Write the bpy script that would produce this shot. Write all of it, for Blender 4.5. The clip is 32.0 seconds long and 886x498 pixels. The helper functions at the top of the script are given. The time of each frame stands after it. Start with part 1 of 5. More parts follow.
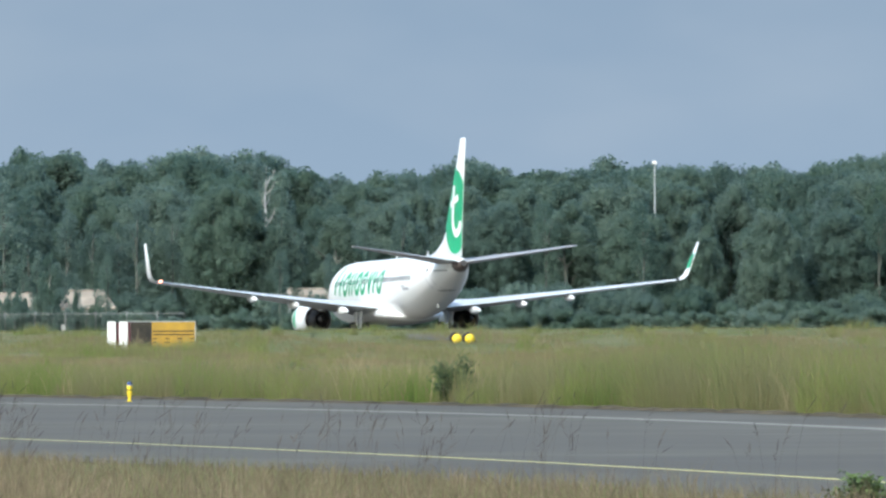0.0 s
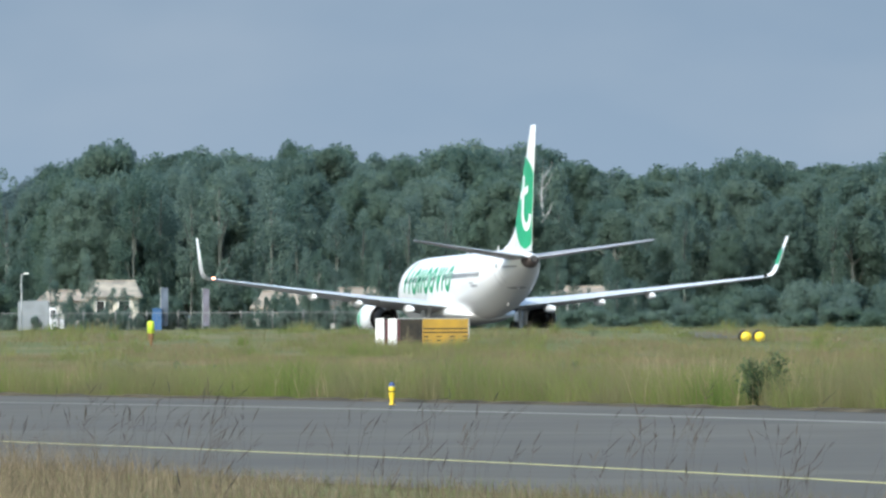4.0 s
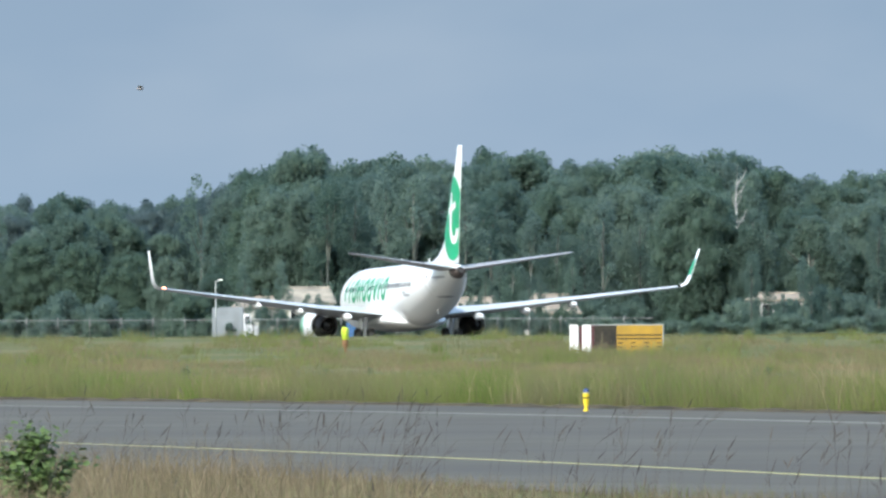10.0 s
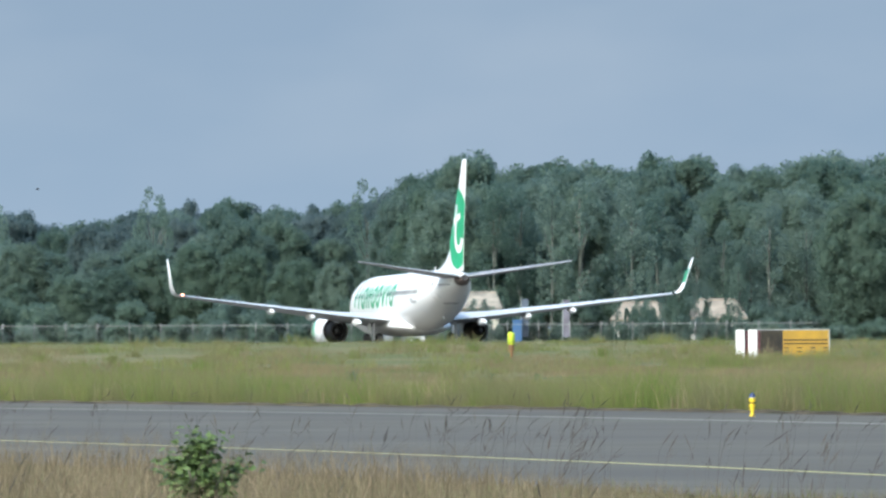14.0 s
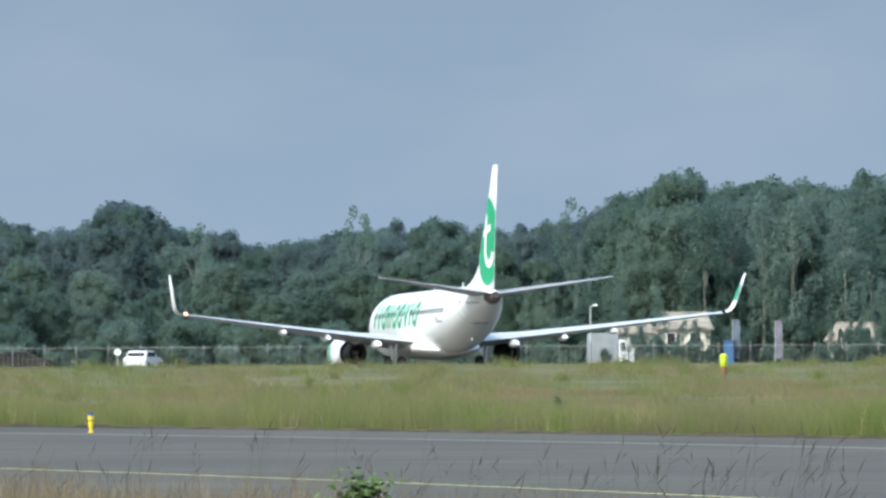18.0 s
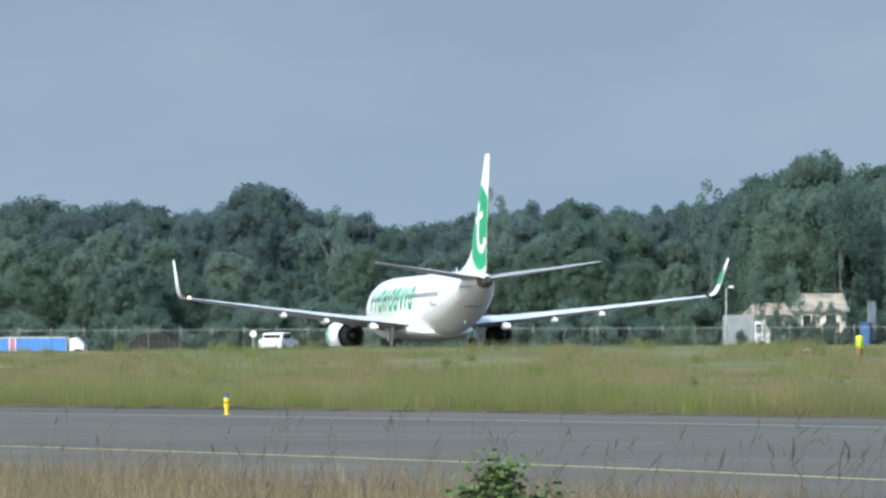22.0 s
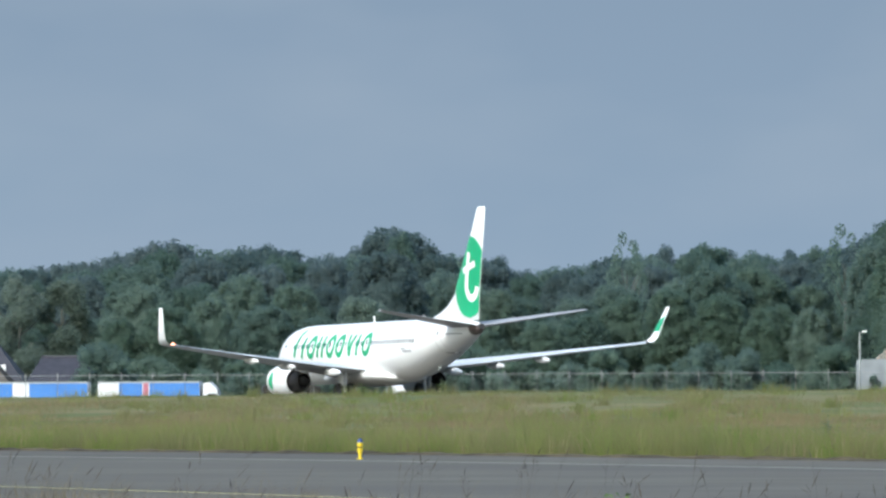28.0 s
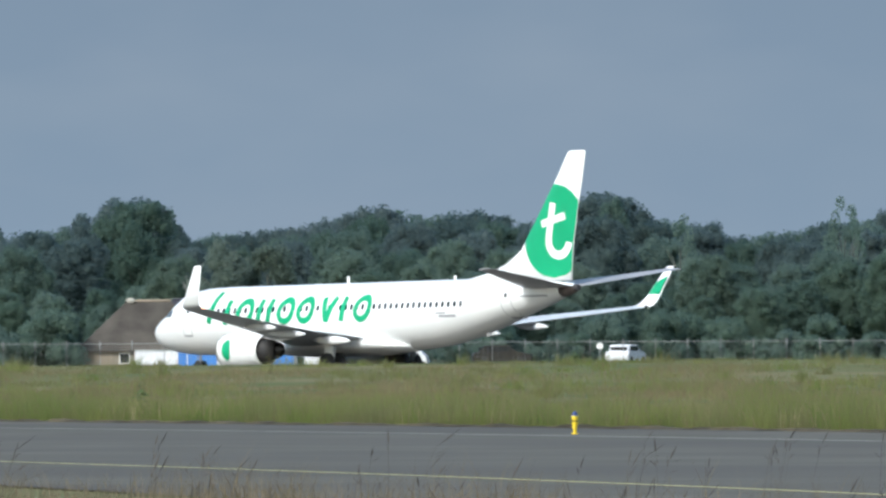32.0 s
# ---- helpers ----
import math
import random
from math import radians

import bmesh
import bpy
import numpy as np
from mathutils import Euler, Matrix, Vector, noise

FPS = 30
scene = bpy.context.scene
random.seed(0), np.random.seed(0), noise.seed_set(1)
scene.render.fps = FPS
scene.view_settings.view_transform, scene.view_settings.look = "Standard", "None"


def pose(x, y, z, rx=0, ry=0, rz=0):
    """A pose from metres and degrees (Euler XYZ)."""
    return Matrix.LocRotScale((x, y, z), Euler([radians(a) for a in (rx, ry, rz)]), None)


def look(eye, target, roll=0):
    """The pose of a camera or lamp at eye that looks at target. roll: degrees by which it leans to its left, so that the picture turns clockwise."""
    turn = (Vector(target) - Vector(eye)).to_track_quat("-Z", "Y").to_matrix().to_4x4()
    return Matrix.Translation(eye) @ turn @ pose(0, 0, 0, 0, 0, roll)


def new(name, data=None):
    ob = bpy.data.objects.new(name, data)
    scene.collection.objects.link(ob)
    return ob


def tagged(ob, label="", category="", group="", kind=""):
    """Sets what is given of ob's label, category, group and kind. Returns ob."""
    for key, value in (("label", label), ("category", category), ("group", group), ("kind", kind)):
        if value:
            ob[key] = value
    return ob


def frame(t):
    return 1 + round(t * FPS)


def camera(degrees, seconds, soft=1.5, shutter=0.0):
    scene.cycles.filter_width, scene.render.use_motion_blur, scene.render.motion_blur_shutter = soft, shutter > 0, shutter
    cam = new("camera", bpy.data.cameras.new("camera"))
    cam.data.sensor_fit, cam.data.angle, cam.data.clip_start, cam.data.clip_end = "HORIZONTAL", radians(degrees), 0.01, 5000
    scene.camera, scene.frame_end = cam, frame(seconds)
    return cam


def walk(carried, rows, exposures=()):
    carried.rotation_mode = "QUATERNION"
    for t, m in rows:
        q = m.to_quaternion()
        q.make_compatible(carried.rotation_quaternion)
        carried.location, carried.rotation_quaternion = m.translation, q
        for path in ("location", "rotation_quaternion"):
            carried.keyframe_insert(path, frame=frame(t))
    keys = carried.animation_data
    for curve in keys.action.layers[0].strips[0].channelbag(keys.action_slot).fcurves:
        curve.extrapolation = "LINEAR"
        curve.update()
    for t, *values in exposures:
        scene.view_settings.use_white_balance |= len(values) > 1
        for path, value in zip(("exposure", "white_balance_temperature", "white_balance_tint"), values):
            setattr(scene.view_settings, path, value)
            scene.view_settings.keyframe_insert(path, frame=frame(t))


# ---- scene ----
# Taxiing airliner on an airfield, seen through a long lens from beside a taxiway.
cam = camera(3.742, 32.0, soft=2.6)
EYE = 1.75
# seconds, x, y, z, tilt, turn
CAMERA_ROWS = [
    (0.0, -0.31, -36.00, 1.950, 0.2506, -1.4473), (0.5, -0.31, -36.00, 1.950, 0.2529, -1.4422), (1.0, -0.31, -36.00, 1.950, 0.2959, -1.3076), (1.5, -0.31, -36.00, 1.950, 0.3437, -1.1653),
    (1.9, -0.31, -36.00, 1.950, 0.3437, -1.1576), (2.0, -0.29, -34.60, 1.942, 0.3442, -1.1584), (2.1, -0.26, -31.14, 1.923, 0.3335, -1.1008), (2.2, -0.24, -27.68, 1.904, 0.3228, -1.0434),
    (2.3, -0.21, -24.22, 1.885, 0.3122, -0.9856), (2.4, -0.18, -20.76, 1.865, 0.3014, -0.9276), (2.5, -0.15, -17.30, 1.846, 0.3028, -0.8922), (2.6, -0.12, -13.84, 1.827, 0.3042, -0.8566),
    (2.7, -0.09, -10.38, 1.808, 0.3150, -0.8550), (2.8, -0.06, -6.92, 1.788, 0.3258, -0.8535), (2.9, -0.03, -3.46, 1.769, 0.3336, -0.8529), (3.0, -0.00, -0.00, 1.750, 0.3414, -0.8523),
    (3.5, -0.00, 0.00, 1.750, 0.3032, -0.5562), (5.5, -0.00, 0.00, 1.750, 0.2137, -0.0883), (6.0, -0.00, 0.00, 1.750, 0.2208, -0.1027), (6.5, -0.00, 0.00, 1.750, 0.2352, -0.0668),
    (7.0, -0.00, 0.00, 1.750, 0.3569, 0.2531), (7.5, -0.00, 0.00, 1.750, 0.3569, 0.2531), (8.0, -0.00, 0.00, 1.750, 0.3569, 0.2387), (8.5, -0.00, 0.00, 1.750, 0.3712, 0.3080),
    (9.0, -0.00, 0.00, 1.750, 0.3354, 0.4130), (9.5, -0.00, 0.00, 1.750, 0.2972, 0.5180), (10.0, -0.00, 0.00, 1.750, 0.2901, 0.5348), (10.5, -0.00, 0.00, 1.750, 0.2972, 0.5371),
    (11.0, -0.00, 0.00, 1.750, 0.3211, 0.5634), (11.5, -0.00, 0.00, 1.750, 0.3354, 0.6613), (12.0, -0.00, 0.00, 1.750, 0.3450, 0.9311), (12.5, -0.00, 0.00, 1.750, 0.3641, 0.9693),
    (13.0, -0.00, 0.00, 1.750, 0.3641, 0.9573), (13.5, -0.00, 0.00, 1.750, 0.3832, 1.0600), (14.0, -0.00, 0.00, 1.750, 0.3139, 1.2366), (14.1, -0.00, 0.00, 1.750, 0.3144, 1.2385),
    (14.2, -0.00, 0.00, 1.750, 0.3149, 1.2405), (14.3, -0.00, 0.00, 1.750, 0.3154, 1.2424), (14.4, -0.06, 2.86, 1.750, 0.3158, 1.2442), (14.5, -0.13, 5.71, 1.750, 0.3163, 1.2461),
    (14.6, -0.19, 8.57, 1.750, 0.3254, 1.2518), (14.7, -0.25, 11.43, 1.750, 0.3344, 1.2576), (14.8, -0.31, 14.29, 1.750, 0.3435, 1.2634), (14.9, -0.38, 17.14, 1.750, 0.3526, 1.2692),
    (15.0, -0.44, 20.00, 1.750, 0.3616, 1.2751), (15.5, -0.44, 20.00, 1.750, 0.3071, 1.8072), (17.5, -0.44, 20.00, 1.750, 0.3920, 2.0720), (18.0, -0.44, 20.00, 1.750, 0.4063, 2.1230),
    (18.5, -0.44, 20.00, 1.750, 0.4063, 2.1303), (19.0, -0.44, 20.00, 1.750, 0.4111, 2.1352), (19.5, -0.44, 20.00, 1.750, 0.4063, 2.1425), (20.0, -0.44, 20.00, 1.750, 0.4063, 2.1303),
    (20.3, -0.44, 20.00, 1.750, 0.4302, 2.2275), (20.4, -0.44, 20.00, 1.750, 0.3323, 2.7085), (20.5, -0.44, 20.00, 1.750, 0.3323, 2.6891), (21.0, -0.44, 20.00, 1.750, 0.3371, 2.6940),
    (21.5, -0.44, 20.00, 1.750, 0.3323, 2.6891), (22.0, -0.44, 20.00, 1.750, 0.3323, 2.6964), (22.5, -0.44, 20.00, 1.750, 0.3323, 2.6770), (23.0, -0.44, 20.00, 1.750, 0.3323, 2.6624),
    (23.5, -0.44, 20.00, 1.750, 0.3323, 2.6818), (24.0, -0.44, 20.00, 1.750, 0.3371, 2.6940), (24.5, -0.44, 20.00, 1.750, 0.3586, 2.7498), (25.0, -0.44, 20.00, 1.750, 0.3514, 2.7498),
    (25.5, -0.44, 20.00, 1.750, 0.3586, 2.7644), (27.5, -0.44, 20.00, 1.750, 0.5018, 3.1774), (28.0, -0.44, 20.00, 1.750, 0.5233, 3.2601), (28.5, -0.44, 20.00, 1.750, 0.4517, 3.5079),
    (29.0, -0.44, 20.00, 1.750, 0.4111, 3.6051), (29.5, -0.44, 20.00, 1.750, 0.4588, 3.7192), (30.0, -0.44, 20.00, 1.750, 0.4541, 3.7120), (30.1, -0.44, 20.00, 1.750, 0.4407, 3.7154),
    (30.2, -0.44, 20.00, 1.750, 0.4273, 3.7188), (30.3, -0.44, 20.00, 1.750, 0.4140, 3.7222), (30.4, -0.65, 23.14, 1.750, 0.4006, 3.7254), (30.5, -0.85, 26.29, 1.750, 0.3872, 3.7287),
    (30.6, -1.06, 29.43, 1.750, 0.3991, 3.7348), (30.7, -1.27, 32.57, 1.750, 0.4109, 3.7410), (30.8, -1.48, 35.71, 1.750, 0.4227, 3.7472), (30.9, -1.68, 38.86, 1.750, 0.4346, 3.7534),
    (31.0, -1.89, 42.00, 1.750, 0.4584, 3.7597), (31.6, -1.89, 42.00, 1.750, 0.4942, 3.8902), (32.0, -1.89, 42.00, 1.750, 0.3891, 4.1535),
]

walk(cam, [(t, pose(x, y, z, 90 + tilt, 0.25, turn)) for t, x, y, z, tilt, turn in CAMERA_ROWS],
     exposures=[(0, 0.98, 6080, 3), (2.4, 1.02, 6080, 3), (3, 0.90, 6080, 3), (9, 1.04, 6080, 3), (14, 1.04, 6080, 3), (15, 0.81, 6080, 3), (18, 0.96, 6080, 3), (25, 0.96, 6080, 3), (28, 0.81, 6080, 3), (30, 0.74, 6080, 3), (31, 0.49, 6080, 3), (32, 0.58, 6080, 3)])

# ---- light ----
SUN_EL, SUN_AZ = 38, -149          # degrees; azimuth from +y towards +x
world = bpy.data.worlds.new("sky")
scene.world = world
world.use_nodes = True
wn = world.node_tree
sky = wn.nodes.new("ShaderNodeTexSky")
sky.sky_type, sky.sun_disc = "NISHITA", False
sky.sun_elevation, sky.sun_rotation = radians(SUN_EL), radians(SUN_AZ)
sky.dust_density = 2.5
wn.links.new(sky.outputs[0], wn.nodes["Background"].inputs[0])
wn.nodes["Background"].inputs[1].default_value = 0.15
sun = new("sun", bpy.data.lights.new("sun", "SUN"))
sun.data.energy, sun.data.angle, sun.data.color = 2.3, radians(3), (1.0, 0.97, 0.93)
sd = Vector((math.sin(radians(SUN_AZ)) * math.cos(radians(SUN_EL)), math.cos(radians(SUN_AZ)) * math.cos(radians(SUN_EL)), math.sin(radians(SUN_EL))))
sun.matrix_world = look(sd * 300, (0, 0, 0))


# ---- materials ----
def material(name, a, b=None, scale=1.0, rough=0.6, metal=0.0, bump=0.0, bump_scale=None, emit=0.0, spread=0.0, island=0.0, coat=0.0, c=None, cscale=0.1, leafy=0.0, spec=0.5):
    m = bpy.data.materials.new(name)
    m.use_nodes = True
    n, l = m.node_tree.nodes, m.node_tree.links
    p = n["Principled BSDF"]
    p.inputs["Roughness"].default_value, p.inputs["Metallic"].default_value = rough, metal
    p.inputs["Specular IOR Level"].default_value = spec
    p.inputs["Coat Weight"].default_value = coat
    p.inputs["Base Color"].default_value = (*a, 1)
    geo = n.new("ShaderNodeNewGeometry")
    pos = n.new("ShaderNodeTexCoord").outputs["Object"]
    col = None
    if b:
        tex = n.new("ShaderNodeTexNoise")
        tex.inputs["Scale"].default_value, tex.inputs["Detail"].default_value = scale, 6
        l.new(pos, tex.inputs["Vector"])
        ramp = n.new("ShaderNodeValToRGB")
        ramp.color_ramp.elements[0].position, ramp.color_ramp.elements[1].position = 0.32, 0.68
        ramp.color_ramp.elements[0].color, ramp.color_ramp.elements[1].color = (*a, 1), (*b, 1)
        l.new(tex.outputs["Fac"], ramp.inputs["Fac"])
        col = ramp.outputs["Color"]
        if c:
            tex2 = n.new("ShaderNodeTexNoise")
            tex2.inputs["Scale"].default_value, tex2.inputs["Detail"].default_value = cscale, 4
            l.new(pos, tex2.inputs["Vector"])
            r2 = n.new("ShaderNodeValToRGB")
            r2.color_ramp.elements[0].position, r2.color_ramp.elements[1].position = 0.42, 0.62
            l.new(tex2.outputs["Fac"], r2.inputs["Fac"])
            mix = n.new("ShaderNodeMix")
            mix.data_type = "RGBA"
            l.new(r2.outputs["Color"], mix.inputs["Factor"])
            l.new(col, mix.inputs["A"])
            mix.inputs["B"].default_value = (*c, 1)
            col = mix.outputs["Result"]
    if spread or island:
        hsv = n.new("ShaderNodeHueSaturation")
        if col:
            l.new(col, hsv.inputs["Color"])
        else:
            hsv.inputs["Color"].default_value = (*a, 1)
        src = geo.outputs["Random Per Island"] if island else n.new("ShaderNodeObjectInfo").outputs["Random"]
        amount = island or spread
        mr = n.new("ShaderNodeMapRange")
        mr.inputs["To Min"].default_value, mr.inputs["To Max"].default_value = 1 - amount, 1 + amount
        l.new(src, mr.inputs["Value"])
        value = mr.outputs["Result"]
        if island and spread:
            tone = n.new("ShaderNodeMapRange")
            tone.inputs["To Min"].default_value, tone.inputs["To Max"].default_value = 1 - spread, 1 + spread
            l.new(n.new("ShaderNodeObjectInfo").outputs["Random"], tone.inputs["Value"])
            both = n.new("ShaderNodeMath")
            both.operation = "MULTIPLY"
            l.new(value, both.inputs[0])
            l.new(tone.outputs["Result"], both.inputs[1])
            value = both.outputs[0]
        l.new(value, hsv.inputs["Value"])
        if island and spread:
            mr2 = n.new("ShaderNodeMapRange")
            mr2.inputs["To Min"].default_value, mr2.inputs["To Max"].default_value = 0.5 - spread * 0.06, 0.5 + spread * 0.06
            l.new(n.new("ShaderNodeObjectInfo").outputs["Random"], mr2.inputs["Value"])
            l.new(mr2.outputs["Result"], hsv.inputs["Hue"])
            mr3 = n.new("ShaderNodeMapRange")
            mr3.inputs["To Min"].default_value, mr3.inputs["To Max"].default_value = 1 + spread * 0.5, 1 - spread * 0.9
            l.new(mr2.inputs["Value"].links[0].from_socket, mr3.inputs["Value"])
            l.new(mr3.outputs["Result"], hsv.inputs["Saturation"])
        col = hsv.outputs["Color"]
    if col:
        l.new(col, p.inputs["Base Color"])
    if bump:
        bt = n.new("ShaderNodeTexNoise")
        bt.inputs["Scale"].default_value, bt.inputs["Detail"].default_value = bump_scale or scale * 6, 5
        l.new(pos, bt.inputs["Vector"])
        bm_ = n.new("ShaderNodeBump")
        bm_.inputs["Strength"].default_value = bump
        l.new(bt.outputs["Fac"], bm_.inputs["Height"])
        l.new(bm_.outputs["Normal"], p.inputs["Normal"])
    if leafy:
        tr = n.new("ShaderNodeBsdfTranslucent")
        l.new(col, tr.inputs["Color"])
        ms = n.new("ShaderNodeMixShader")
        ms.inputs["Fac"].default_value = leafy
        l.new(p.outputs[0], ms.inputs[1])
        l.new(tr.outputs[0], ms.inputs[2])
        l.new(ms.outputs[0], n["Material Output"].inputs["Surface"])
    if emit:
        p.inputs["Emission Color"].default_value = (*a, 1)
        p.inputs["Emission Strength"].default_value = emit
    return m


WHITE = material("aircraft_white", (0.80, 0.80, 0.79), (0.74, 0.75, 0.75), 0.35, rough=0.32, coat=0.2)
GREEN = material("livery_green", (0.015, 0.33, 0.15), (0.012, 0.29, 0.13), 0.6, rough=0.35)
GREY = material("wing_grey", (0.58, 0.60, 0.62), (0.50, 0.52, 0.54), 0.7, rough=0.4)
# Tailplane grey is taken darker than the wings' to hold its underside's shade.
STAB_SHADE_GREY = material("tailplane_shade_grey", (0.37, 0.365, 0.38), (0.31, 0.305, 0.32), 0.7, rough=0.45)
DARK = material("dark_metal", (0.022, 0.021, 0.023), (0.045, 0.042, 0.04), 2.0, rough=0.65)
STEEL = material("bare_steel", (0.45, 0.44, 0.42), (0.36, 0.35, 0.34), 3.0, rough=0.35, metal=0.9)
SOOT_AND_SHADE = material("sooty_shaded_metal", (0.16, 0.13, 0.12), (0.08, 0.065, 0.06), 1.5, rough=0.6, metal=0.3)
RUBBER = material("tyre_rubber", (0.02, 0.02, 0.022), (0.035, 0.034, 0.033), 6.0, rough=0.85)
GLASS = material("dark_glazing", (0.015, 0.018, 0.022), rough=0.12)
LINE = material("panel_line_grey", (0.30, 0.31, 0.33), rough=0.5)
NAVRED = material("nav_light_lens", (1.0, 0.36, 0.22), rough=0.2, emit=3.5)
ASPHALT = material("asphalt", (0.086, 0.081, 0.068), (0.118, 0.112, 0.097), 0.35, rough=0.92, bump=0.35, bump_scale=25, c=(0.083, 0.079, 0.070), cscale=0.06, spec=0.16)
PAINT_YELLOW = material("road_paint_yellow", (0.56, 0.52, 0.20), (0.40, 0.38, 0.18), 2.2, rough=0.8)
PAINT_WORN = material("road_paint_worn", (0.24, 0.23, 0.18), (0.15, 0.15, 0.14), 1.4, rough=0.85)
SOIL = material("turf", (0.116, 0.128, 0.062), (0.092, 0.118, 0.051), 0.5, rough=0.95, bump=0.5, bump_scale=6, c=(0.163, 0.150, 0.084), cscale=0.045, spec=0.03)
EDGE_SOIL_SHADE = material("edge_soil_shade", (0.045, 0.040, 0.030), (0.105, 0.090, 0.062), 0.8, rough=0.95, bump=0.5, spec=0.05)
BLADE = material("grass_blades", (0.113, 0.154, 0.058), (0.145, 0.158, 0.070), 0.11, rough=0.9, island=0.07, c=(0.176, 0.154, 0.092), cscale=0.2, leafy=0.5, spec=0.06)
VERGE = material("verge_grass", (0.130, 0.189, 0.046), (0.231, 0.238, 0.088), 0.35, rough=0.9, island=0.12, c=(0.196, 0.192, 0.096), cscale=0.3, leafy=0.55, spec=0.05)
STRAW = material("dry_grass", (0.170, 0.133, 0.092), (0.074, 0.068, 0.039), 1.4, rough=0.85, island=0.6, spec=0.1)
SEED = material("grass_seed_heads", (0.105, 0.088, 0.072), (0.055, 0.052, 0.046), 1.0, rough=0.9, island=0.4, spec=0.1)
BARK = material("bark", (0.13, 0.14, 0.12), (0.09, 0.10, 0.085), 1.6, rough=0.95, bump=0.6)
# Both wood greens are lifted and blued, so the leaf colour carries haze.
LEAF_HAZED = material("foliage_mid_hazed", (0.164, 0.234, 0.187), (0.202, 0.280, 0.225), 0.35, rough=0.95, island=0.05, spread=0.16, leafy=0.75, spec=0.05)
LEAF_DARK_HAZED = material("foliage_dark_hazed", (0.141, 0.210, 0.177), (0.174, 0.247, 0.207), 0.35, rough=0.95, island=0.05, spread=0.16, leafy=0.75, spec=0.05)
# Palest, bluest green: distance haze over the farther wood is mixed into it.
LEAF_PALE_HAZED = material("foliage_pale_hazed", (0.130, 0.190, 0.188), (0.168, 0.216, 0.212), 0.35, rough=0.95, island=0.05, spread=0.16, leafy=0.75, spec=0.05)
LEAF_SAGE = material("foliage_sage", (0.176, 0.240, 0.196), (0.210, 0.280, 0.228), 0.35, rough=0.95, island=0.05, spread=0.12, leafy=0.75, spec=0.05)
LEAF_RUSSET = material("foliage_russet", (0.190, 0.245, 0.205), (0.222, 0.280, 0.232), 0.35, rough=0.95, island=0.05, spread=0.12, leafy=0.75, spec=0.05)
BUSHLEAF = material("bramble_leaf", (0.058, 0.098, 0.032), (0.098, 0.138, 0.046), 3.0, rough=0.55, island=0.35, spec=0.2)
WEED_GREEN = material("weed_bush_leaf", (0.066, 0.102, 0.050), (0.100, 0.138, 0.068), 2.0, rough=0.85, island=0.15, leafy=0.4, spec=0.06)
WEED = material("weed_leaf", (0.085, 0.115, 0.055), (0.125, 0.150, 0.075), 2.0, rough=0.8, island=0.25, spec=0.1)
SIGN_WHITE = material("sign_white", (0.78, 0.78, 0.76), (0.70, 0.70, 0.68), 2.0, rough=0.5)
SIGN_BLACK = material("sign_black", (0.016, 0.015, 0.014), (0.035, 0.03, 0.022), 3.0, rough=0.5, spec=0.2)
SIGN_YELLOW = material("sign_yellow", (0.34, 0.20, 0.012), (0.25, 0.15, 0.014), 2.0, rough=0.5)
SIGN_MAROON = material("sign_maroon", (0.085, 0.016, 0.024), (0.05, 0.014, 0.018), 3.0, rough=0.6)
SIGN_SCUFF = material("weathered_sign_scuff", (0.075, 0.062, 0.035), (0.04, 0.034, 0.022), 9.0, rough=0.8)
LAMP_YELLOW = material("light_housing_yellow", (0.70, 0.52, 0.02), (0.62, 0.44, 0.02), 4.0, rough=0.45)
MARK_LIME = material("marker_lime", (0.50, 0.62, 0.03), (0.42, 0.55, 0.03), 5.0, rough=0.6)
MARK_RED = material("marker_red", (0.19, 0.095, 0.035), (0.13, 0.07, 0.03), 5.0, rough=0.6)
LENS_BLUE = material("blue_lens", (0.03, 0.05, 0.14), rough=0.15)
GALV = material("galvanised_steel", (0.40, 0.42, 0.42), (0.30, 0.32, 0.32), 3.0, rough=0.6, metal=0.3)
WALL = material("rendered_wall", (0.52, 0.50, 0.45), (0.42, 0.41, 0.38), 0.6, rough=0.9)
WALL_CREAM = material("cream_wall", (0.54, 0.50, 0.41), (0.38, 0.36, 0.30), 0.8, rough=0.9)
WALL_TAN = material("tan_wall", (0.29, 0.235, 0.175), (0.20, 0.17, 0.13), 0.6, rough=0.9)
THATCH = material("thatch", (0.078, 0.070, 0.062), (0.052, 0.047, 0.042), 0.8, rough=0.95, bump=0.6, c=(0.105, 0.094, 0.082), cscale=0.25, spec=0.05)
SLATE = material("dark_roof_tile", (0.022, 0.023, 0.032), (0.038, 0.038, 0.05), 2.0, rough=0.6)
BIN_BLUE = material("bin_blue", (0.03, 0.10, 0.24), (0.025, 0.08, 0.19), 2.0, rough=0.6)
FLOWER = material("flowering_grass", (0.211, 0.165, 0.104), (0.172, 0.148, 0.077), 0.3, rough=0.95, island=0.12, leafy=0.3, spec=0.06)
STALK = material("pale_seed_stalks", (0.34, 0.275, 0.165), (0.24, 0.20, 0.115), 0.5, rough=0.95, island=0.25, leafy=0.3, spec=0.05)
CURTAIN_BLUE = material("trailer_blue", (0.05, 0.19, 0.52), (0.045, 0.15, 0.42), 0.5, rough=0.5)
CURTAIN_WHITE = material("trailer_white", (0.68, 0.68, 0.70), (0.55, 0.56, 0.60), 0.5, rough=0.5)
CURTAIN_RED = material("trailer_red_mark", (0.42, 0.13, 0.17), (0.34, 0.12, 0.20), 0.8, rough=0.5)
BANNER_BLUE = material("banner_blue_grey", (0.085, 0.105, 0.14), (0.07, 0.09, 0.12), 1.5, rough=0.85)
